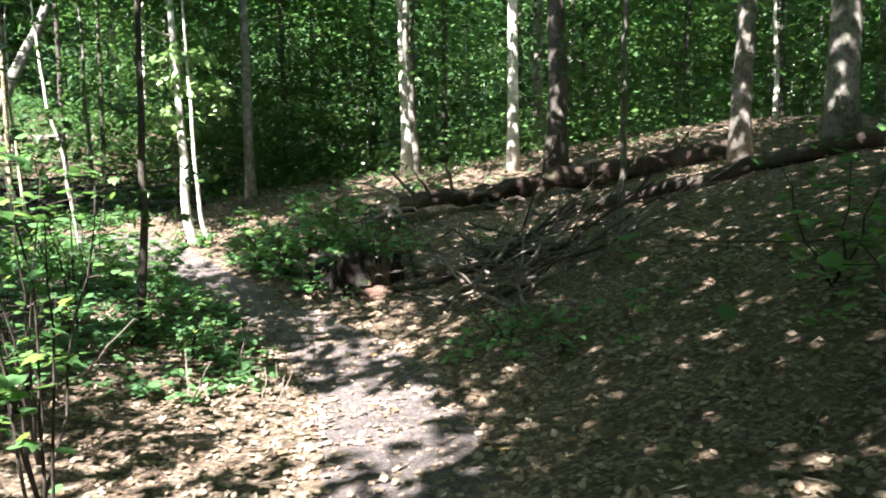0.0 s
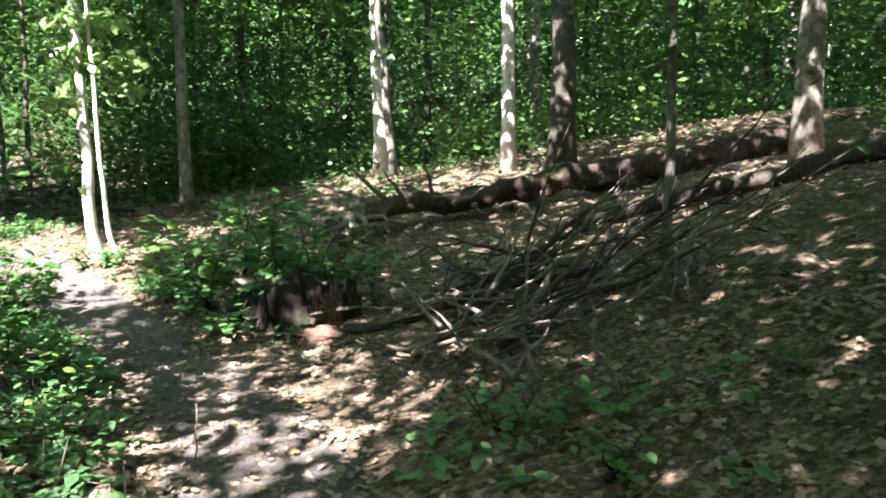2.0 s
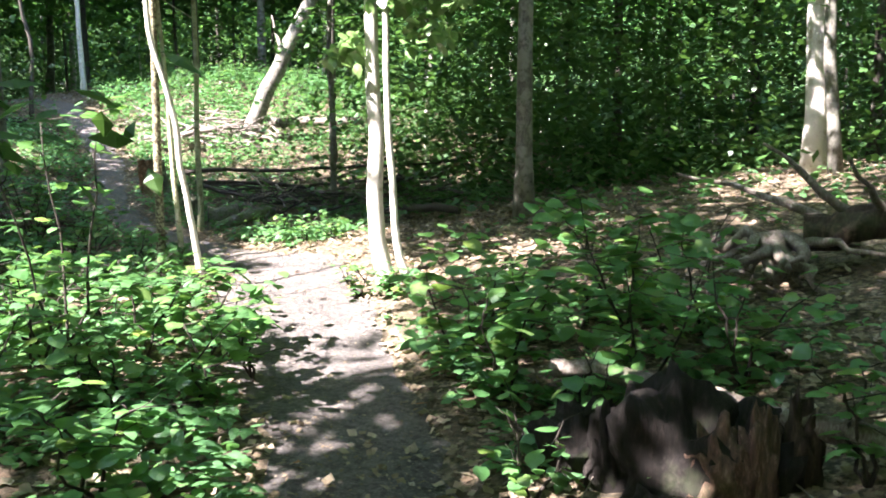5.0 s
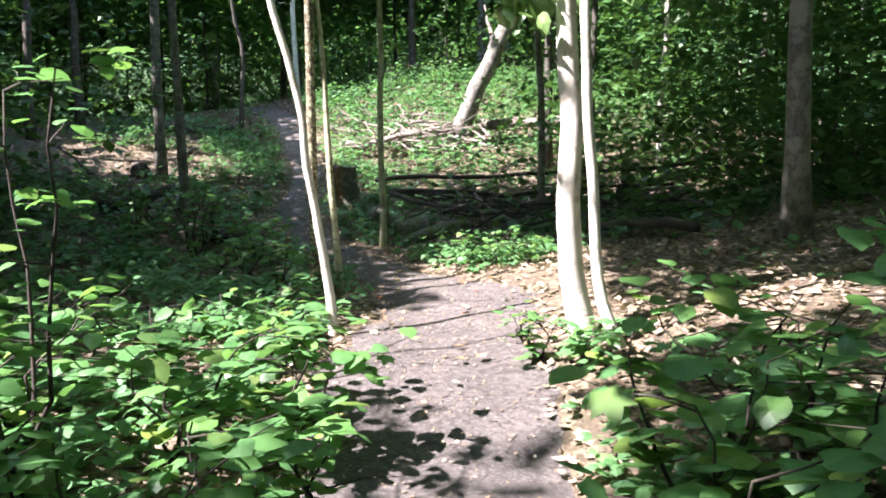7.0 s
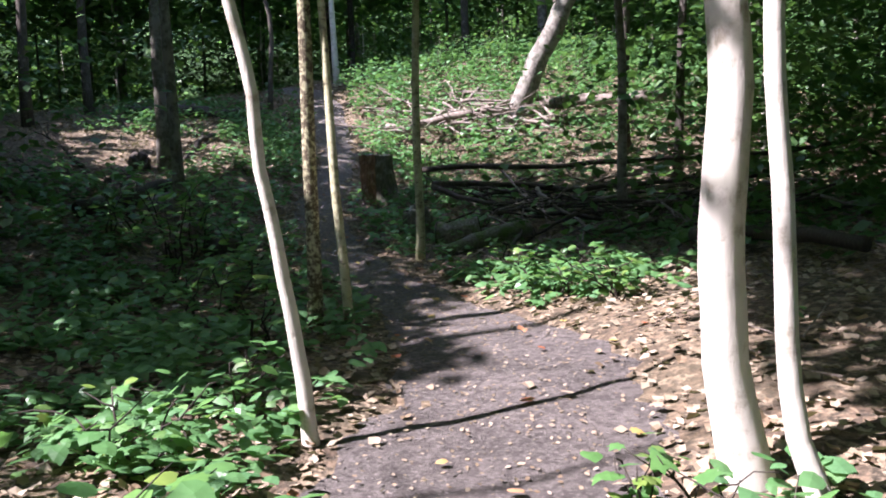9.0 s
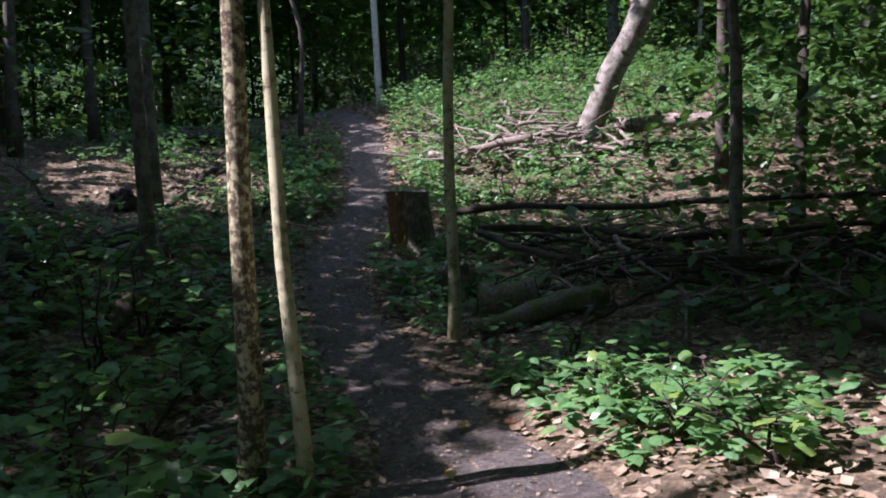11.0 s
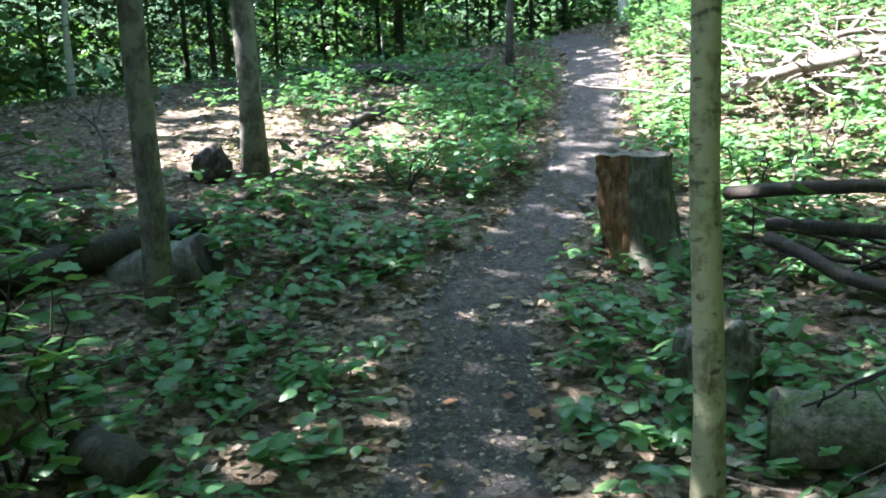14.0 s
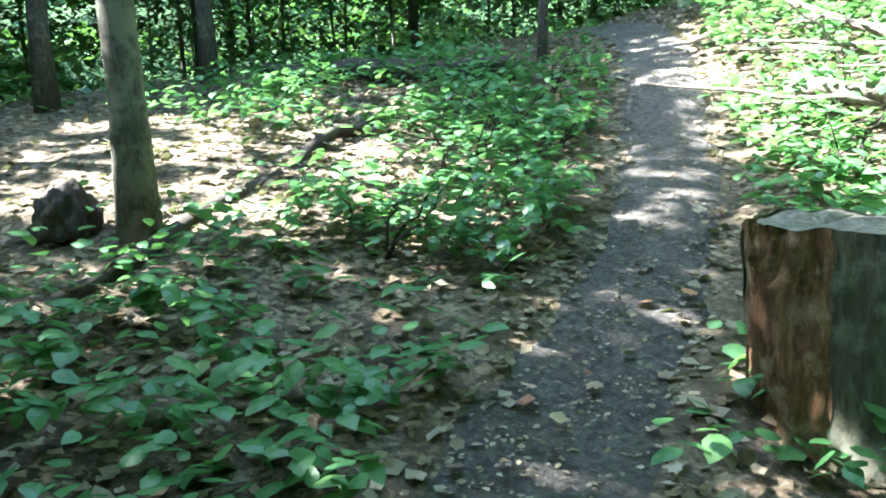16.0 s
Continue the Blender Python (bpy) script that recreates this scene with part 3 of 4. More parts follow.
c = clump[rng.integers(0, 640, n)] + rng.normal(0, 1, (n, 3)) * (1.9, 1.9, .6)
c = c[((c[:, 0] < -22) | (c[:, 0] > 7) | (c[:, 1] > 22) | (c[:, 1] < -10)) & (rng.random(n) > in_open(c))]
tagged(new("far_canopy", leaves("far_canopy", c, .6, 1.0, COVERING)), "green leaf canopy over the deeper wood", "foliage", kind="stuff")

# leafy undergrowth far off between the trunks, thickening with distance
def thicket(name, n, patches, reach, top, lo, hi, keep, label):
    base = np.stack([rng.uniform(-8 - reach, -8 + reach, patches), rng.uniform(12 - reach, 12 + reach, patches)], -1)
    base = np.array([p for p in base if keep(*p)])
    hgt = .1 + top * rng.random(len(base)) ** 1.5
    k = rng.integers(0, len(base), n)
    c = np.stack([base[k, 0], base[k, 1], hgt[k]], -1) + rng.normal(0, 1, (n, 3)) * (.8, .8, .09) * (1 + 1.5 * lo)
    c[:, 2] = np.maximum(c[:, 2], .05) + ground_z(c[:, 0], c[:, 1])
    c = c[rng.random(n) > in_open(c)]
    tagged(new(name, leaves(name, c, lo, hi, CANOPY)), label, "undergrowth", kind="stuff")


def walk_gap(x, y):
    return float(np.hypot(_T[12:170, 0] - x, _T[12:170, 1] - y).min())


thicket("undergrowth", 85000, 1700, 26, 4.6, .1, .2, lambda x, y: free(x, y) and walk_gap(x, y) > 5, "dense green undergrowth between the trunks")
thicket("young_growth", 60000, 5200, 16, 3.6, .09, .16, lambda x, y: ((-8.5 < x < 5 and 17.2 + .22 * abs(x + 3) < y < 25) or (-17 < x < -9.5 and 8.5 < y < 13.2)) and walk_gap(x, y) > 2.2, "leafy young growth in the shaded hollow")
thicket("far_foliage", 90000, 2400, 44, 8.5, .2, .36, lambda x, y: walk_gap(x, y) > 15, "green foliage of the deeper wood")
thicket("woodland_edge", 70000, 2600, 75, 18, .6, 1.0, lambda x, y: walk_gap(x, y) > 34, "solid mass of far woodland foliage")

# wooded rise that closes the view in the distance
v, f = [], []
N, M = 160, 14
for j in range(M):
    for i in range(N):
        a = i * 2 * math.pi / N
        r = 62 + 26 * (j / (M - 1)) ** 1.5 + 3 * noise.noise(Vector((math.cos(a) * 6, math.sin(a) * 6, j * .7)))
        z = -1 + 30 * j / (M - 1) + 3.5 * noise.noise(Vector((math.cos(a) * 9, math.sin(a) * 9, j * .9)))
        v.append((-8 + r * math.cos(a), 12 + r * math.sin(a), z if j else -2))
for j in range(M - 1):
    for i in range(N):
        f.append((j * N + i, j * N + (i + 1) % N, (j + 1) * N + (i + 1) % N, (j + 1) * N + i))
HILL = material("far_woodland", lambda t: surface(t, ramp(t, noise_of(t, 1.6, 8, None, .75), [(.35, (.012, .03, .01)), (.5, (.035, .085, .025)), (.7, (.07, .14, .04))]), .9, noise_of(t, 1.3, 8), 1, .6))
tagged(new("backdrop", mesh_from("backdrop", v, f, HILL)), "distant wooded rise closing the view", "backdrop", kind="structure")


# ---- fallen wood and stumps ----
def log(name, a, b, r0, r1, mat, label, category="log", sides=12, rough=.08, wob=.03, n=10, ends=None, group="", lump=.12):
    a, b = Vector(a), Vector(b)
    t = thing(name, a, label, category, group)
    pts = bent((0, 0, 0), b - a, n, wob)
    piece("bark", mesh_from("bark", *tube(pts, np.linspace(r0, r1, n), sides, rough, True, lump), mat, True), t)
    if ends:
        for p, q, r in ((pts[0], pts[1], r0), (pts[-1], pts[-2], r1)):
            d = (p - q).normalized()
            piece("cut_end", mesh_from("cut_end", *tube([p - d * .01, p + d * .012], [r * .93, r * .9], sides, .05), ends), t)
    return t


def up(x, y, h=0.0):
    return (x, y, gz(x, y) + h)


# long rotten trunk lying across the bank
big = log("fallen_log", (-.7, 13.5, gz(-.7, 13.5) + .3), (4.6, 13.3, gz(4.6, 13.3) + .1), .13, .2, DECAY, "long decayed brown fallen trunk on the bank", rough=.06, wob=.012, n=90, sides=28, lump=.32)
for i in range(9):
    a = Vector((.25 * i + .1, -.08 * i + .1, .1))
    piece("broken_limb", mesh_from("broken_limb", *tube(bent(a, a + Vector(rng.normal(0, .45, 3)) + Vector((-.1, -.2, .25)), 6, .03), np.linspace(.04, .01, 6), 6, .1), STICK, True), big)
roots = thing("root_tangle", up(-.95, 13.4), "grey twisted roots at the end of a fallen trunk", "roots")
for i in range(18):
    q = Vector((rng.normal(-.1, .45), rng.normal(-.35, .25), rng.uniform(-.05, .25)))
    piece("root", mesh_from("root", *tube(bent((.1, .05, .3), q, 7, .05), np.linspace(.06, .015, 7), 6, .1), STICK, True), roots)
log("fallen_log", up(1.6, 11.7, .1), up(5.5, 9.3, .12), .07, .12, STICK_DARK, "thin dark fallen trunk below a larger one", wob=.05)

# decayed stump with red crumbling wood beside the trail
def chunk(name, at, size, mat, label, category, seed, spikes=.3, parent=None):
    bm = bmesh.new()
    bmesh.ops.create_icosphere(bm, subdivisions=4, radius=1)
    for v in bm.verts:
        d = v.co.normalized()
        k = 1 + spikes * noise.fractal(d * 2.1 + Vector((seed, 0, 0)), 1, 2, 4) + spikes * .5 * abs(noise.noise(d * 6 + Vector((0, seed, 0))))
        v.co = Vector((d.x * size[0], d.y * size[1], max(-.25, d.z) * size[2])) * k
    me = bpy.data.meshes.new(name)
    bm.to_mesh(me)
    bm.free()
    me.materials.append(mat)
    me.polygons.foreach_set("use_smooth", np.ones(len(me.polygons), bool))
    ob = new(name, me)
    ob.location = at
    return tagged(ob, label, category)


decay = thing("rotten_stump", up(-1.0, 10.45, -.02), "dark crumbling stump with red rotten wood beside the trail", "stump")
for nm, at, size, mat, seed in (("dark_shell", (-.12, .1, 0), (.34, .24, .4), CHAR, 3.1), ("dark_shell", (.24, .14, 0), (.2, .15, .3), CHAR, 5.3), ("red_wood", (.12, -.06, .12), (.11, .09, .2), ROT, 8.3), ("red_wood", (.26, -.02, .05), (.07, .07, .3), ROT, 2.7),
                                ("crumbled_wood", (.05, -.26, -.02), (.13, .1, .09), ROT, 1.9), ("crumbled_wood", (.26, -.24, -.02), (.12, .09, .07), ROT, 4.9), ("crumbled_wood", (-.12, -.2, -.02), (.1, .09, .08), CHAR, 7.4), ("bark_slab", (.4, .12, 0), (.09, .06, .36), DECAY, 6.1), ("bark_slab", (-.36, .02, 0), (.07, .06, .3), CHAR, 9.6)):
    ob = chunk(nm, at, size, mat, "", "", seed, .6)
    ob.parent = decay
chunk("rotten_stump", up(-1.5, 10.62, -.02), (.2, .16, .3), CHAR, "dark low decayed stump among seedlings", "stump", 7.7, .5)
chunk("rotten_wood", up(-.75, 10.0, -.03), (.22, .15, .12), ROT, "crumbled reddish rotten wood on the ground", "dead wood", 5.2, .4)
log("fallen_branch", up(-1.75, 10.95, .32), up(.0, 10.4, .12), .045, .06, STICK, "weathered grey branch across a rotten stump", "branch", 8, .08, .02)
log("fallen_branch", up(-.6, 10.0, .05), up(1.4, 9.6, .07), .045, .035, STICK_DARK, "decayed dark brown branch lying beside the trail", "branch", 14, .08, .02, 36, lump=.3)

# heap of dead branches on the slope
def stick(a, b, r, mat=STICK, label="dead bare branch in a brush heap", group="brush heap", forks=2, name="dead_branch"):
    a, b = Vector(a), Vector(b)
    t = thing(name, a, label, "branch", group)
    n = 9
    pts = bent((0, 0, 0), b - a, n, (b - a).length * .012)
    piece("stem", mesh_from("stem", *tube(pts, np.linspace(r, r * .3, n), 6, .08), mat, True), t)
    for _ in range(forks):
        i = rng.integers(2, n - 1)
        d = (b - a) * rng.uniform(.2, .4) + Vector(rng.normal(0, .22, 3)) * (b - a).length * .6
        piece("twig", mesh_from("twig", *tube(bent(pts[i], pts[i] + d, 5, .015), np.linspace(r * .45, .003, 5), 5, .05), mat, True), t)
    return t


for i in range(90):
    x, y = rng.normal(.95, .55), rng.normal(9.2, .7)
    a = rng.uniform(0, 6.283)
    ln = rng.uniform(.5, 1.7)
    x2, y2 = x + math.cos(a) * ln, y + math.sin(a) * ln
    if min(float(off_trail(x, y)), float(off_trail(x2, y2))) < .25:
        continue
    stick(up(x, y, rng.uniform(.02, .3)), up(x2, y2, rng.uniform(.02, .6)), rng.uniform(.008, .024), STICK if i % 3 else STICK_DARK, "grey dead branch in a brush heap on the slope" if i % 3 else "dark dead branch in a brush heap on the slope")
stick(up(.2, 9.1, .05), up(2.0, 10.6, .55), .035, STICK_DARK, "thick dark dead branch rising from a brush heap", forks=4)
stick(up(.6, 8.6, .05), up(2.3, 9.2, .5), .03, STICK_DARK, "thick dark dead branch rising from a brush heap", forks=4)

# dead pale stalks standing on the verge
for _ in range(9):
    x, y = rng.normal(-1.75, .25), rng.normal(7.0, .5)
    t = thing("dead_stalk", up(x, y, -.02), "pale dry dead stalk standing on the verge", "stalk", "dry stalks")
    piece("stem", mesh_from("stem", *tube(bent((0, 0, 0), (rng.normal(.05, .1), rng.normal(0, .08), rng.uniform(.25, .5)), 6, .012), np.linspace(.008, .003, 6), 5, .1), STICK, True), t)
for a, b2 in (((-4.2, 5.6), (-3.1, 6.5)), ((-2.9, 6.0), (-2.2, 5.2))):
    stick(up(*a, .1), up(*b2, .7), .016, STICK, "grey dead branch leaning on the verge", "verge branches", 3)

# tall cut stump beside the trail: bark, red rotten face, sawn top
def stump(x, y, r, h, label, seed, lean=(0, 0)):
    t = thing("tree_stump", up(x, y, -.05), label, "stump")
    S, L = 72, 28

    def shell(name, a0, a1, k, mat, dr):
        v, f = [], []
        m = int(S * (a1 - a0) / 6.2832)
        for j in range(L + 1):
            z = h * j / L
            for i in range(m + 1):
                b0 = a0 + (a1 - a0) * i / m
                a = b0 + .22 * noise.noise(Vector((0, 0, z * 6 + seed)))
                cut = dr * math.sin(math.pi * i / m) ** .5
                rr = r * (1 + (.27 + .42 * math.cos(a - 1.35)) * math.exp(-z / .26) * (1 + .5 * math.sin(3 * a + seed)) + .09 * math.sin(4 * a + seed) + .09 * noise.fractal(Vector((math.cos(a) * 5, math.sin(a) * 5, z * 2.2 + seed)), .7, 2, 5) + .07 * noise.noise(Vector((math.cos(a) * 12, math.sin(a) * 12, z * 1.6 + seed)))) * k - cut * (.7 + .9 * noise.fractal(Vector((a * 5, z * 5, seed)), .7, 2, 4))
                top = z + (.022 * noise.noise(Vector((math.cos(a) * 2, math.sin(a) * 2, seed))) if j == L else 0)
                v.append((math.cos(a) * rr + lean[0] * z, math.sin(a) * rr + lean[1] * z, top))
        for j in range(L):
            for i in range(m):
                q = j * (m + 1) + i
                f.append((q, q + 1, q + m + 2, q + m + 1))
        return v, f
    return t, shell


st, shell = stump(-10.85, 17.85, .215, .62, "tall weathered tree stump with a red rotten face beside the trail", 1.3, (-.02, .0))
piece("bark", mesh_from("bark", *shell("bark", -.75, 3.45, 1.0, MOSSY, 0), STUMPBARK, True), st, "grey-green mossy bark")
piece("rotten_face", mesh_from("rotten_face", *shell("rot", 3.4, 5.56, 1.0, ROT, .06), STUMPFACE, True), st, "orange-brown rotten wood")
v, f = shell("core", 0, 6.2832, .9, CUTWOOD, .02)
m = len(v) // 29
ring = [p for p in v[-m:-1]]
mid = [(p[0] * .5 - .006, p[1] * .5, p[2] + .015 * noise.noise(Vector(p) * 9)) for p in ring]
n = len(ring)
piece("sawn_top", mesh_from("sawn_top", ring + mid + [(-.012, 0, .61)], [(i, (i + 1) % n, n + (i + 1) % n, n + i) for i in range(n)] + [(n + i, n + (i + 1) % n, 2 * n) for i in range(n)], CUTWOOD, False), st, "pale weathered sawn top")

chunk("rotten_stump", up(-9.45, 17.2, -.03), (.17, .15, .3), STUMPBARK, "low splintered grey stump beside the trail", "stump", 2.2, .4)
log("mossy_log", up(-8.62, 16.6, .05), up(-8.22, 17.55, .12), .075, .09, MOSSY, "mossy green log lying by the trail", ends=CUTWOOD, rough=.05, wob=.015)
log("log_section", up(-8.98, 17.02, .1), up(-8.66, 17.32, .14), .135, .125, MOSSY, "short thick mossy log section with a dark end", ends=STICK_DARK, n=6, rough=.05, wob=.008)
log("fallen_log", up(-10.4, 18.1, .42), up(-6.0, 20.2, .5), .036, .022, STICK_DARK, "long dark thin trunk lying off a stump", wob=.03, n=14, sides=9)
log("fallen_log", up(-10.3, 18.3, .25), up(-6.2, 19.2, .3), .036, .022, STICK_DARK, "dark bare trunk lying across the brush", wob=.03, n=14, sides=9)
log("fallen_log", up(-10.0, 18.0, .3), up(-7.6, 18.0, .12), .036, .022, STICK_DARK, "dark bare trunk sloping to the ground", wob=.03, n=12, sides=9)
stick(up(-9.6, 18.6, .5), up(-7.9, 17.7, .15), .014, STICK, "thin pale dead branch over dark brush", "tangle beside the trail")
stick(up(-8.6, 18.2, .35), up(-7.2, 17.2, .1), .024, STICK, "pale dead branch sloping to the ground", "tangle beside the trail", 3)
for i in range(135):
    x, y = rng.normal(-7.9, 1.05), rng.normal(18.4, .65)
    a, ln = rng.uniform(0, 6.283), rng.uniform(.5, 1.5)
    x2, y2 = x + math.cos(a) * ln, y + math.sin(a) * ln
    if min(float(off_trail(x, y)), float(off_trail(x2, y2))) < .6:
        continue
    stick(up(x, y, rng.uniform(.02, .35)), up(x2, y2, rng.uniform(.02, .35)), rng.uniform(.007, .024), STICK if i % 3 == 0 else STICK_DARK, "dark dead branch in the tangle" if i % 3 else "grey dead branch in the tangle", "tangle beside the trail")
log("fallen_log", up(-6.2, 17.2, .1), up(-4.6, 16.3, .1), .06, .05, STICK_DARK, "dark fallen limb on the hollow's floor", n=8)
chunk("cut_block", up(-6.9, 19.2, 0), (.1, .1, .4), STICK_DARK, "dark broken post-like stump behind the fallen limbs", "stump", 9.1, .25)

# cut logs on the other verge
log("cut_log", up(-11.5, 14.4, .1), up(-11.9, 15.66, .15), .085, .095, STICK_DARK, "dark bare log resting across another piece", ends=STICK_DARK, rough=.04, wob=.012)
log("cut_log", up(-11.72, 15.2, -.08), up(-11.44, 15.62, .14), .13, .14, BARK_GREY, "short grey cut log tilted beside a tree", ends=STICK_DARK, rough=.05, n=6, wob=.01)
log("log_section", up(-10.08, 14.6, .06), up(-9.86, 14.8, .3), .09, .095, STICK, "short weathered grey log tilted among the seedlings", ends=MOSSY, n=6, rough=.05, wob=.008)
log("bark_log", up(-9.95, 14.95, .1), up(-9.62, 15.12, .12), .085, .075, BARK_DARK, "broken dark log piece with flaking bark", ends=STICK_DARK, n=6, rough=.1)
log("fallen_log", up(-12.5, 15.9, .0), up(-14.8, 17.9, .01), .04, .045, STICK_DARK, "dark thin trunk half sunk in seedlings", n=12, sides=9)
chunk("log_block", up(-13.25, 15.95, .04), (.16, .13, .17), STICK_DARK, "dark broken log block in sunlit litter", "log", 4.4, .35)
for i in range(12):
    x, y = rng.normal(-12.7, .5), rng.normal(14.6, .45)
    a = rng.uniform(0, 6.283)
    stick(up(x, y, .03), up(x + math.cos(a), y + math.sin(a), rng.uniform(.05, .35)), rng.uniform(.01, .03), STICK if i % 2 else STICK_DARK, "grey dead branch lying beside cut logs" if i % 2 else "dark dead branch lying beside cut logs", "branches by the cut logs")
log("fallen_log", up(-17.0, 17.6, .1), up(-15.6, 19.4, .08), .09, .12, STICK_DARK, "dark mossy fallen trunk beyond the sunlit litter", n=12, rough=.12)

# heap of pale branches round the leaning trunk
for i in range(48):
    x, y = rng.normal(-12.1, .75), rng.normal(21.0, .4)
    a, ln = rng.uniform(0, 6.283), rng.uniform(.7, 1.9)
    stick(up(x, y, rng.uniform(.15, .55)), up(x + math.cos(a) * ln, y + math.sin(a) * ln * .6, rng.uniform(.1, .55)), rng.uniform(.012, .035), STICK, "sunlit grey dead branch in a heap", "branch heap in the glade")
log("fallen_log", up(-13.2, 20.0, .15), up(-11.8, 20.7, .5), .06, .05, STICK, "pale sunlit log on the branch heap", n=9)
log("fallen_log", up(-11.6, 22.2, .3), up(-9.6, 22.7, .5), .1, .08, STICK, "grey fallen trunk behind the leaning one", n=9)

# ---- shrubs with leaves of their own ----
LEAF_MESH = [mesh_from("leaf", *t, GREEN) for t in (MAPLE, ROUND, OVAL)]
for me in LEAF_MESH:
    me.polygons.foreach_set("use_smooth", np.ones(len(me.polygons), bool))


def shrub(x, y, h, spread, n, size, kind, label="green broad-leaved shrub beside the trail", stems=3, low=.35):
    t = thing("shrub", up(x, y, -.02), label, "shrub", "broad-leaved shrubs")
    tips = []
    for _ in range(stems):
        a = rng.uniform(0, 6.283)
        top = Vector((math.cos(a) * spread * rng.uniform(.2, .8), math.sin(a) * spread * rng.uniform(.2, .8), h * rng.uniform(.75, 1)))
        pts = bent((0, 0, 0), top, 8, .025)
        bits = [tube(pts, np.linspace(.011, .003, 8), 5, .05)]
        for i in range(3, 8):
            d = Vector((rng.normal(0, spread * .4), rng.normal(0, spread * .4), rng.uniform(-.02, .12)))
            q = bent(pts[i], pts[i] + d, 4, .01)
            bits.append(tube(q, np.linspace(.004, .0015, 4), 4))
            tips += [q[1], q[2], q[3]]
        tips += [pts[2] + Vector(rng.normal(0, spread * .25, 3)) * .6, pts[3]]
        piece("stem", mesh_from("stem", *joined(*bits), STICK_DARK, True), t, "thin brown stem")
    m = int(n * 1.5)
    at = np.array([tips[i] for i in rng.integers(0, len(tips), m)]) + rng.normal(0, .045, (m, 3))
    at[:, 2] = np.maximum(at[:, 2], .05)
    v, f = scatter((ROUND, ROUND, OVAL)[kind], at, size * rng.uniform(.35, .75, m), rng.uniform(0, 6.283, m), rng.normal(-.1, .2, m), rng.normal(0, .2, m))
    piece("foliage", mesh_from("foliage", v, f, GREEN_MASS), t)
    for i in range(int(n * 1.2)):
        p = tips[rng.integers(0, len(tips))] + Vector(rng.normal(0, .025, 3))
        s = size * rng.uniform(.4, .8)
        me = LEAF_MESH[(0, 1, 2)[kind] if rng.random() < .7 else rng.integers(0, 3)]
        piece("leaf", me, t, at=pose(*p, rng.normal(-8, 14), rng.normal(0, 14), rng.uniform(0, 360)) @ Matrix.Scale(s, 4))
    return t


for x, y, h, w, n, s, k in (
        (-2.1, 11.25, .75, .55, 44, .18, 1), (-1.6, 11.85, 1.0, .65, 48, .18, 0), (-2.6, 11.75, .7, .55, 40, .18, 1), (-1.35, 11.3, .85, .5, 34, .17, 0), (-.9, 11.5, .7, .45, 26, .15, 0), (-2.0, 12.4, .85, .6, 34, .17, 0),
        (-2.35, 12.0, .8, .55, 30, .18, 1), (-1.2, 12.3, .9, .6, 30, .16, 0), (-1.5, 10.95, .5, .35, 18, .15, 1), (-2.7, 12.5, .6, .5, 22, .16, 0),
        (-3.9, 10.2, .5, .5, 26, .15, 1), (-4.6, 10.3, .7, .55, 30, .16, 1), (-5.2, 11.4, .45, .45, 22, .15, 1), (-4.35, 10.9, .6, .5, 28, .16, 1), (-5.7, 11.2, .5, .5, 22, .15, 1), (-2.3, 8.2, .35, .35, 22, .12, 2),
        (-1.62, 10.25, .42, .22, 14, .13, 1), (-1.15, 10.0, .16, .14, 8, .11, 0), (-.35, 10.5, .5, .3, 16, .13, 0), (.5, 10.3, .4, .25, 12, .12, 0),
        (-2.7, 8.7, .45, .45, 40, .13, 1), (-3.2, 9.4, .5, .5, 44, .13, 1), (-2.35, 7.7, .4, .4, 30, .12, 2), (-3.0, 8.0, .5, .4, 30, .12, 1), (-3.5, 10.4, .5, .5, 42, .14, 1), (-4.1, 11.2, .5, .45, 40, .15, 1), (-4.7, 11.5, .45, .4, 34, .14, 1), (-3.6, 11.0, .4, .3, 24, .15, 1), (-5.6, 12.2, .35, .35, 24, .12, 0),
        (-5.0, 10.6, .6, .5, 36, .14, 1), (-4.2, 9.6, .6, .5, 36, .13, 1),
        (-4.0, 12.85, .24, .22, 18, .12, 0), (-3.75, 12.9, .2, .2, 12, .12, 1), (-5.95, 12.8, .3, .25, 16, .12, 2),
        (-6.75, 15.75, .3, .3, 26, .11, 0), (-6.3, 15.5, .32, .35, 26, .11, 2), (-5.7, 15.3, .3, .35, 22, .11, 0), (-7.3, 16.0, .3, .3, 18, .10, 2),
        (-9.9, 14.75, .8, .45, 30, .14, 0), (-9.6, 14.4, .9, .5, 26, .15, 0), (-8.9, 14.75, .55, .45, 24, .14, 0), (-9.2, 14.2, .75, .5, 24, .15, 0), (-8.2, 14.1, .5, .45, 22, .14, 0), (-10.5, 14.3, .8, .5, 24, .14, 0), (-10.8, 14.7, .5, .4, 26, .13, 0), (-6.9, 13.5, .45, .3, 12, .15, 0), (-7.9, 13.6, .4, .4, 24, .13, 0),
        (.55, 7.1, .25, .3, 20, .10, 2), (.9, 6.3, .2, .3, 16, .10, 2)):
    shrub(x, y, h, w, n, s, k)
shrub(2.05, 3.2, .95, .6, 60, .13, 0, "overhanging maple shrub in deep shade", 3)
shrub(2.45, 4.3, .9, .7, 60, .13, 0, "overhanging maple shrub in deep shade", 3)
shrub(2.6, 5.6, .9, .7, 50, .13, 0, "overhanging maple shrub in deep shade", 3)
shrub(-1.32, 2.7, .8, .22, 10, .14, 0, "young maple with bright sunlit leaves", 2)
shrub(-1.85, 3.7, 2.25, .45, 34, .14, 0, "tall young maple with bright sunlit leaves", 3)
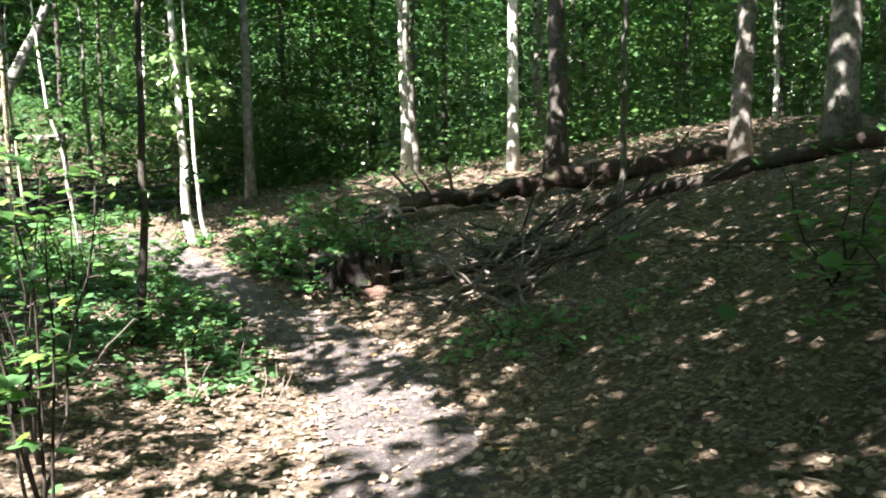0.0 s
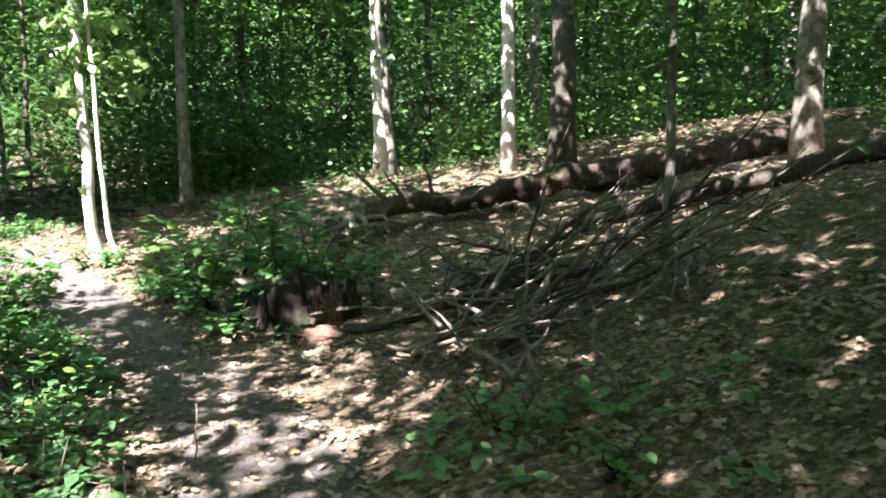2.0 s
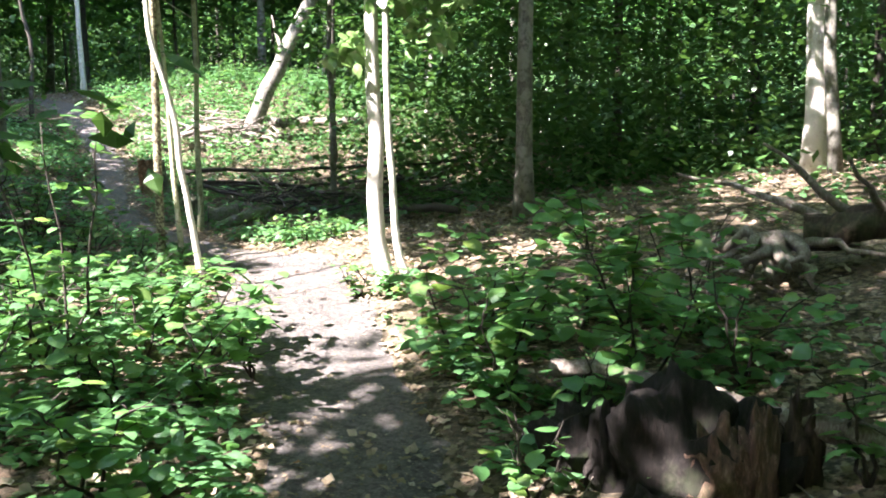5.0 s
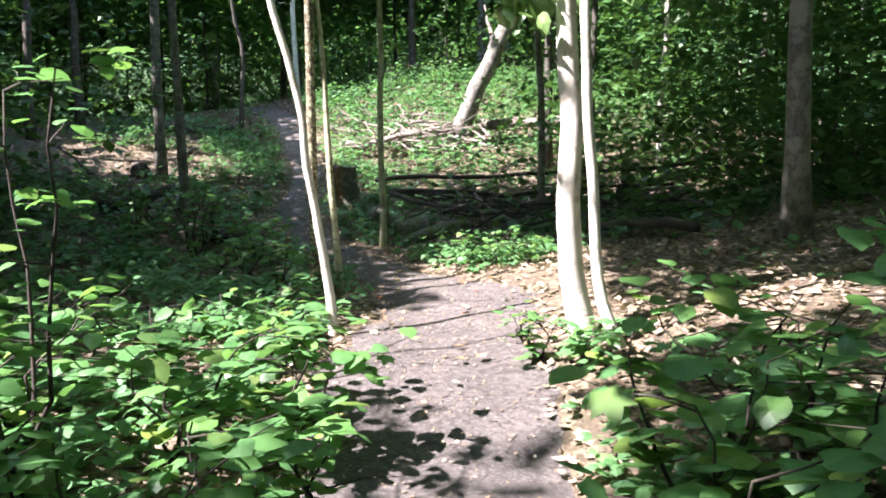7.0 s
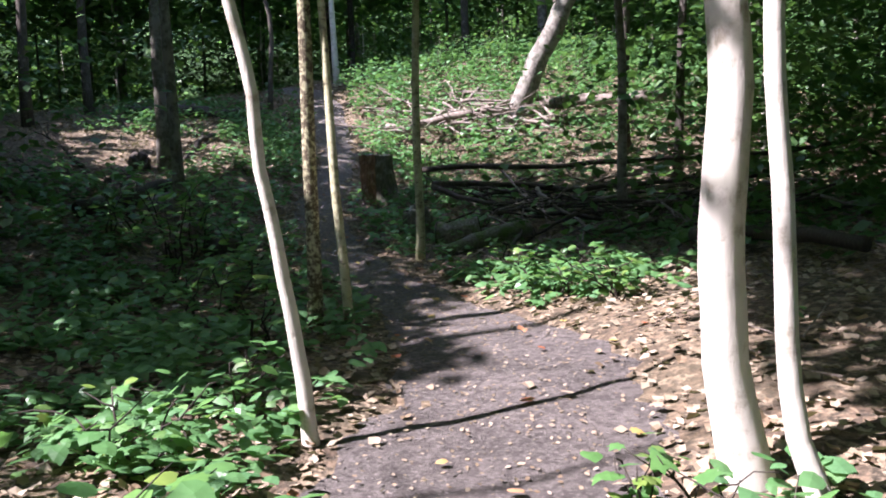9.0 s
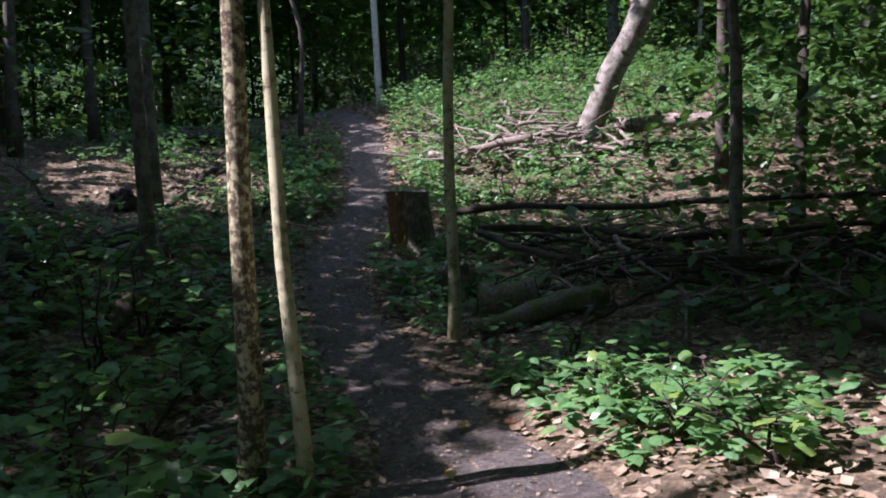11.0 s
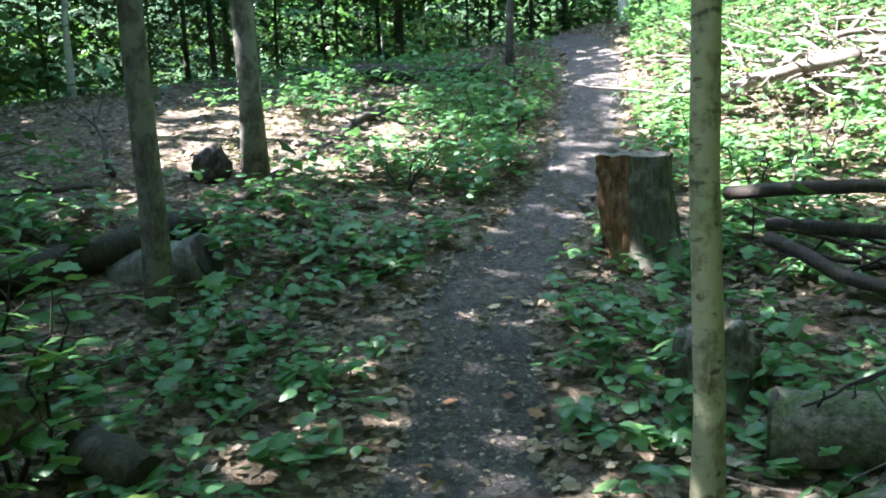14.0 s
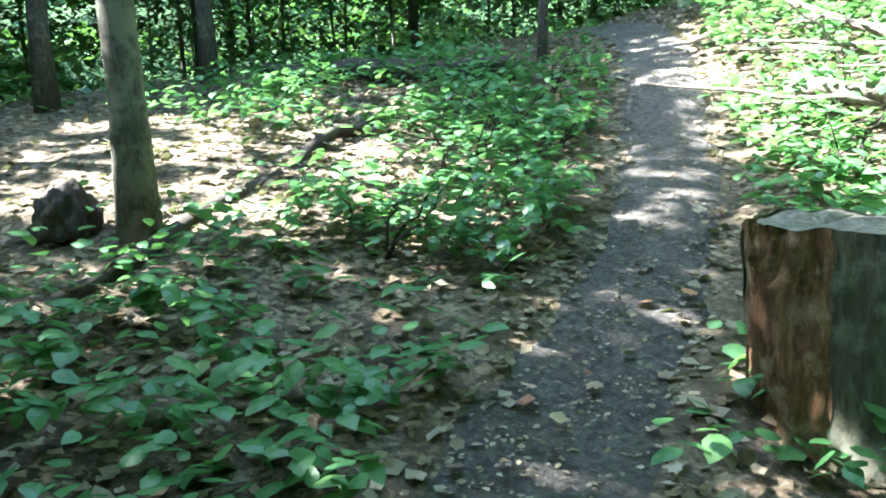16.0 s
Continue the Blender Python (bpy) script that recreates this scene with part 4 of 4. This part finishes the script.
shrub(-2.3, 4.6, 2.4, .6, 44, .13, 0, "tall young maple with bright sunlit leaves", 3)
shrub(-4.4, 10.35, 1.7, .5, 36, .13, 0, "tall leafy young maple in the sunny thicket", 3)
shrub(-3.4, 7.6, 2.2, .7, 44, .12, 0, "slender leafy young maple on the verge", 4)
for x, y in ((-12.1, 23.6), (-13.9, 23.8), (-15, 23.2), (-11.2, 22.2), (-14.6, 25), (-12.8, 25.2)):
    shrub(x, y, .9, .6, 30, .13, 2, "sunlit leafy weeds in the glade", 5)
for x, y in ((-12.2, 19.5), (-11.3, 19.7), (-13.2, 20.4), (-13.9, 21.0), (-11.0, 18.9)):
    shrub(x, y, .45, .4, 22, .1, 2, "sunlit leafy seedling clump beside the trail", 4)
for x, y in ((-13.3, 17.9), (-12.6, 17.2), (-14.2, 18.6), (-14.8, 19.3), (-13.6, 18.6)):
    shrub(x, y, .32, .4, 22, .1, 2, "green leafy seedling clump beside the trail", 4)
shrub(-2.6, 5.2, 2.2, .5, 40, .12, 0, "bare-stemmed young maple at the verge", 4)
shrub(-3.1, 5.9, 1.2, .5, 20, .1, 2, "straggling twiggy shrub with few leaves", 6)
shrub(-10.9, 19.1, .7, .3, 6, .09, 2, "thin dark leafless-looking shoot by the trail", 1)

# ---- the green and brown cover of the ground ----
def in_any(x, y, spots):
    out = np.zeros(len(x))
    for a, b, r, k in spots:
        out = np.maximum(out, k * np.clip(1.3 - np.hypot(x - a, y - b) / r, 0, 1))
    return out


LUSH = [(-12.9, 17.9, 1.0, 1), (-11.8, 16.4, 1.3, .55), (-10.4, 15.6, 1.3, .34), (-14.6, 19.0, 1.2, .9), (-12.9, 19.9, 1.1, .8), (-11.6, 19.6, .8, .8), (-14.5, 22.2, 2, 1), (-10.9, 19.4, 1.6, .9), (-9.6, 17.4, .9, .8), (-8.8, 15.0, 1.4, .42), (-7.5, 12.6, 2.2, .7),
        (-9.5, 13.2, 2.2, .6), (-3.2, 9.3, 1.4, 1), (-4.4, 10.8, 1.5, 1), (-2.2, 7.4, .8, .7), (-1.8, 11.8, 1.3, .8), (.7, 6.8, 1.0, .16), (-6.8, 15.8, .9, 1), (-6, 18.5, 2, .35), (-12.5, 24.2, 3.4, 1), (-5.2, 12.3, .7, .8),
        (-3.9, 12.8, .4, .9), (-4.3, 7.5, 1.5, .7), (-5, 9, 2, .7), (-8.6, 18.6, 1.5, .15), (-3.0, 12.4, 1, .5), (-12, 13.5, 2, .5), (-16, 18.5, 2, .4), (-1, 16, 3, .06), (-5.5, 16.8, 1.5, .1)]


def sown(n, box):
    x, y = rng.uniform(box[0], box[1], n), rng.uniform(box[2], box[3], n)
    return x, y


x, y = sown(82000, (-18, 6, 2, 27))
keep = (rng.random(len(x)) < in_any(x, y, LUSH) * 1.0 * (.35 + 1.3 * (np.sin(x * 2.3 + y) * np.sin(y * 2.9 - x) > -.2))) & (off_trail(x, y) > .02)
x, y = x[keep], y[keep]
at, size, yaw, tilt = [], [], [], []
for px, py, pz in zip(x, y, ground_z(x, y)):
    h = rng.uniform(.04, .2) + (.14 * rng.random() if px < -11.3 else 0) + (.35 * rng.random() if py > 20 else 0)
    for _ in range(rng.integers(3, 7)):
        a = rng.uniform(0, 6.283)
        at.append((px + rng.normal(0, .035), py + rng.normal(0, .035), pz + h * rng.uniform(.5, 1)))
        size.append(rng.uniform(.04, .105))
        yaw.append(a)
        tilt.append(rng.normal(-.08, .26))
n = len(at)
v, f = scatter(LEAFLET, np.array(at), np.array(size), np.array(yaw), np.array(tilt), rng.normal(0, .26, n))
tagged(new("seedlings", mesh_from("seedlings", v, f, COVER)), "low green seedlings and creepers along the trail", "ground cover", kind="stuff")

def strew(name, n, template, lo, hi, lift, near, label):
    x, y = sown(n, (-20, 7, 1, 27))
    d = off_trail(x, y)
    keep = rng.random(n) < np.where(y < 10.6, np.where(d < -.2, .34, .75), np.where(d < -.3, .008, np.where(d < -.12, .05, np.where(d < .1, .6, .9))))
    gap = np.abs(d) if near else d * 0
    keep &= gap < 2.6
    x, y, d = x[keep], y[keep], d[keep]
    n = len(x)
    at = np.stack([x, y, ground_z(x, y) + np.where(d < .05, -.008, rng.uniform(-.015, lift, n))], -1)
    v, f = scatter(template, at, rng.uniform(lo, hi, n), rng.uniform(0, 6.283, n), rng.normal(0, .28, n), rng.normal(0, .28, n))
    tagged(new(name, mesh_from(name, v, f, LITTER)), label, "leaf litter", kind="stuff")


strew("leaf_litter", 120000, CURL, .03, .072, .03, True, "dry brown fallen leaves beside the trail")
strew("forest_litter", 130000, FLAKE, .035, .075, .035, False, "dry brown fallen leaves covering the forest floor")
# crumbs of leaf and bark trodden into the trail
k = rng.integers(10, 175, 9000)
a, r = rng.uniform(0, 6.283, 9000), rng.uniform(0, 1, 9000) ** .6 * _T[k, 2]
x, y = _T[k, 0] + r * np.cos(a), _T[k, 1] + r * np.sin(a)
v, f = scatter(FLAKE, np.stack([x, y, ground_z(x, y) - .008], -1), rng.uniform(.01, .03, 9000), a * 7, rng.normal(0, .2, 9000), rng.normal(0, .2, 9000))
tagged(new("trail_crumbs", mesh_from("trail_crumbs", v, f, LITTER)), "crumbs of leaf and bark on the trail", "leaf litter", kind="stuff")

# twigs among the litter
bits = []
for _ in range(900):
    px, py = rng.uniform(-14, 4), rng.uniform(3, 22)
    if float(off_trail(px, py)) < .1:
        continue
    a, ln = rng.uniform(0, 6.283), rng.uniform(.12, .5)
    qx, qy = px + math.cos(a) * ln, py + math.sin(a) * ln
    bits.append(tube(bent(up(px, py, .02), up(qx, qy, rng.uniform(.01, .08)), 4, .012), np.linspace(.005, .002, 4), 4))
tagged(new("twigs", mesh_from("twigs", *joined(*bits), STICK)), "small grey twigs strewn over the leaf litter", "twigs", kind="stuff")

# larger fallen leaves that lie singly on and beside the trail
FALLEN = [mesh_from("fallen_leaf", *t, AUTUMN) for t in (MAPLE, OVAL, CURL)]
for i in range(110):
    k = rng.integers(20, 140)
    px, py = _T[k, 0] + rng.normal(0, .45), _T[k, 1] + rng.normal(0, .45)
    piece("fallen_leaf", FALLEN[i % 3], ground, at=pose(px, py, gz(px, py) + .012, rng.normal(0, 9), rng.normal(0, 9), rng.uniform(0, 360)) @ Matrix.Scale(rng.uniform(.04, .075), 4))
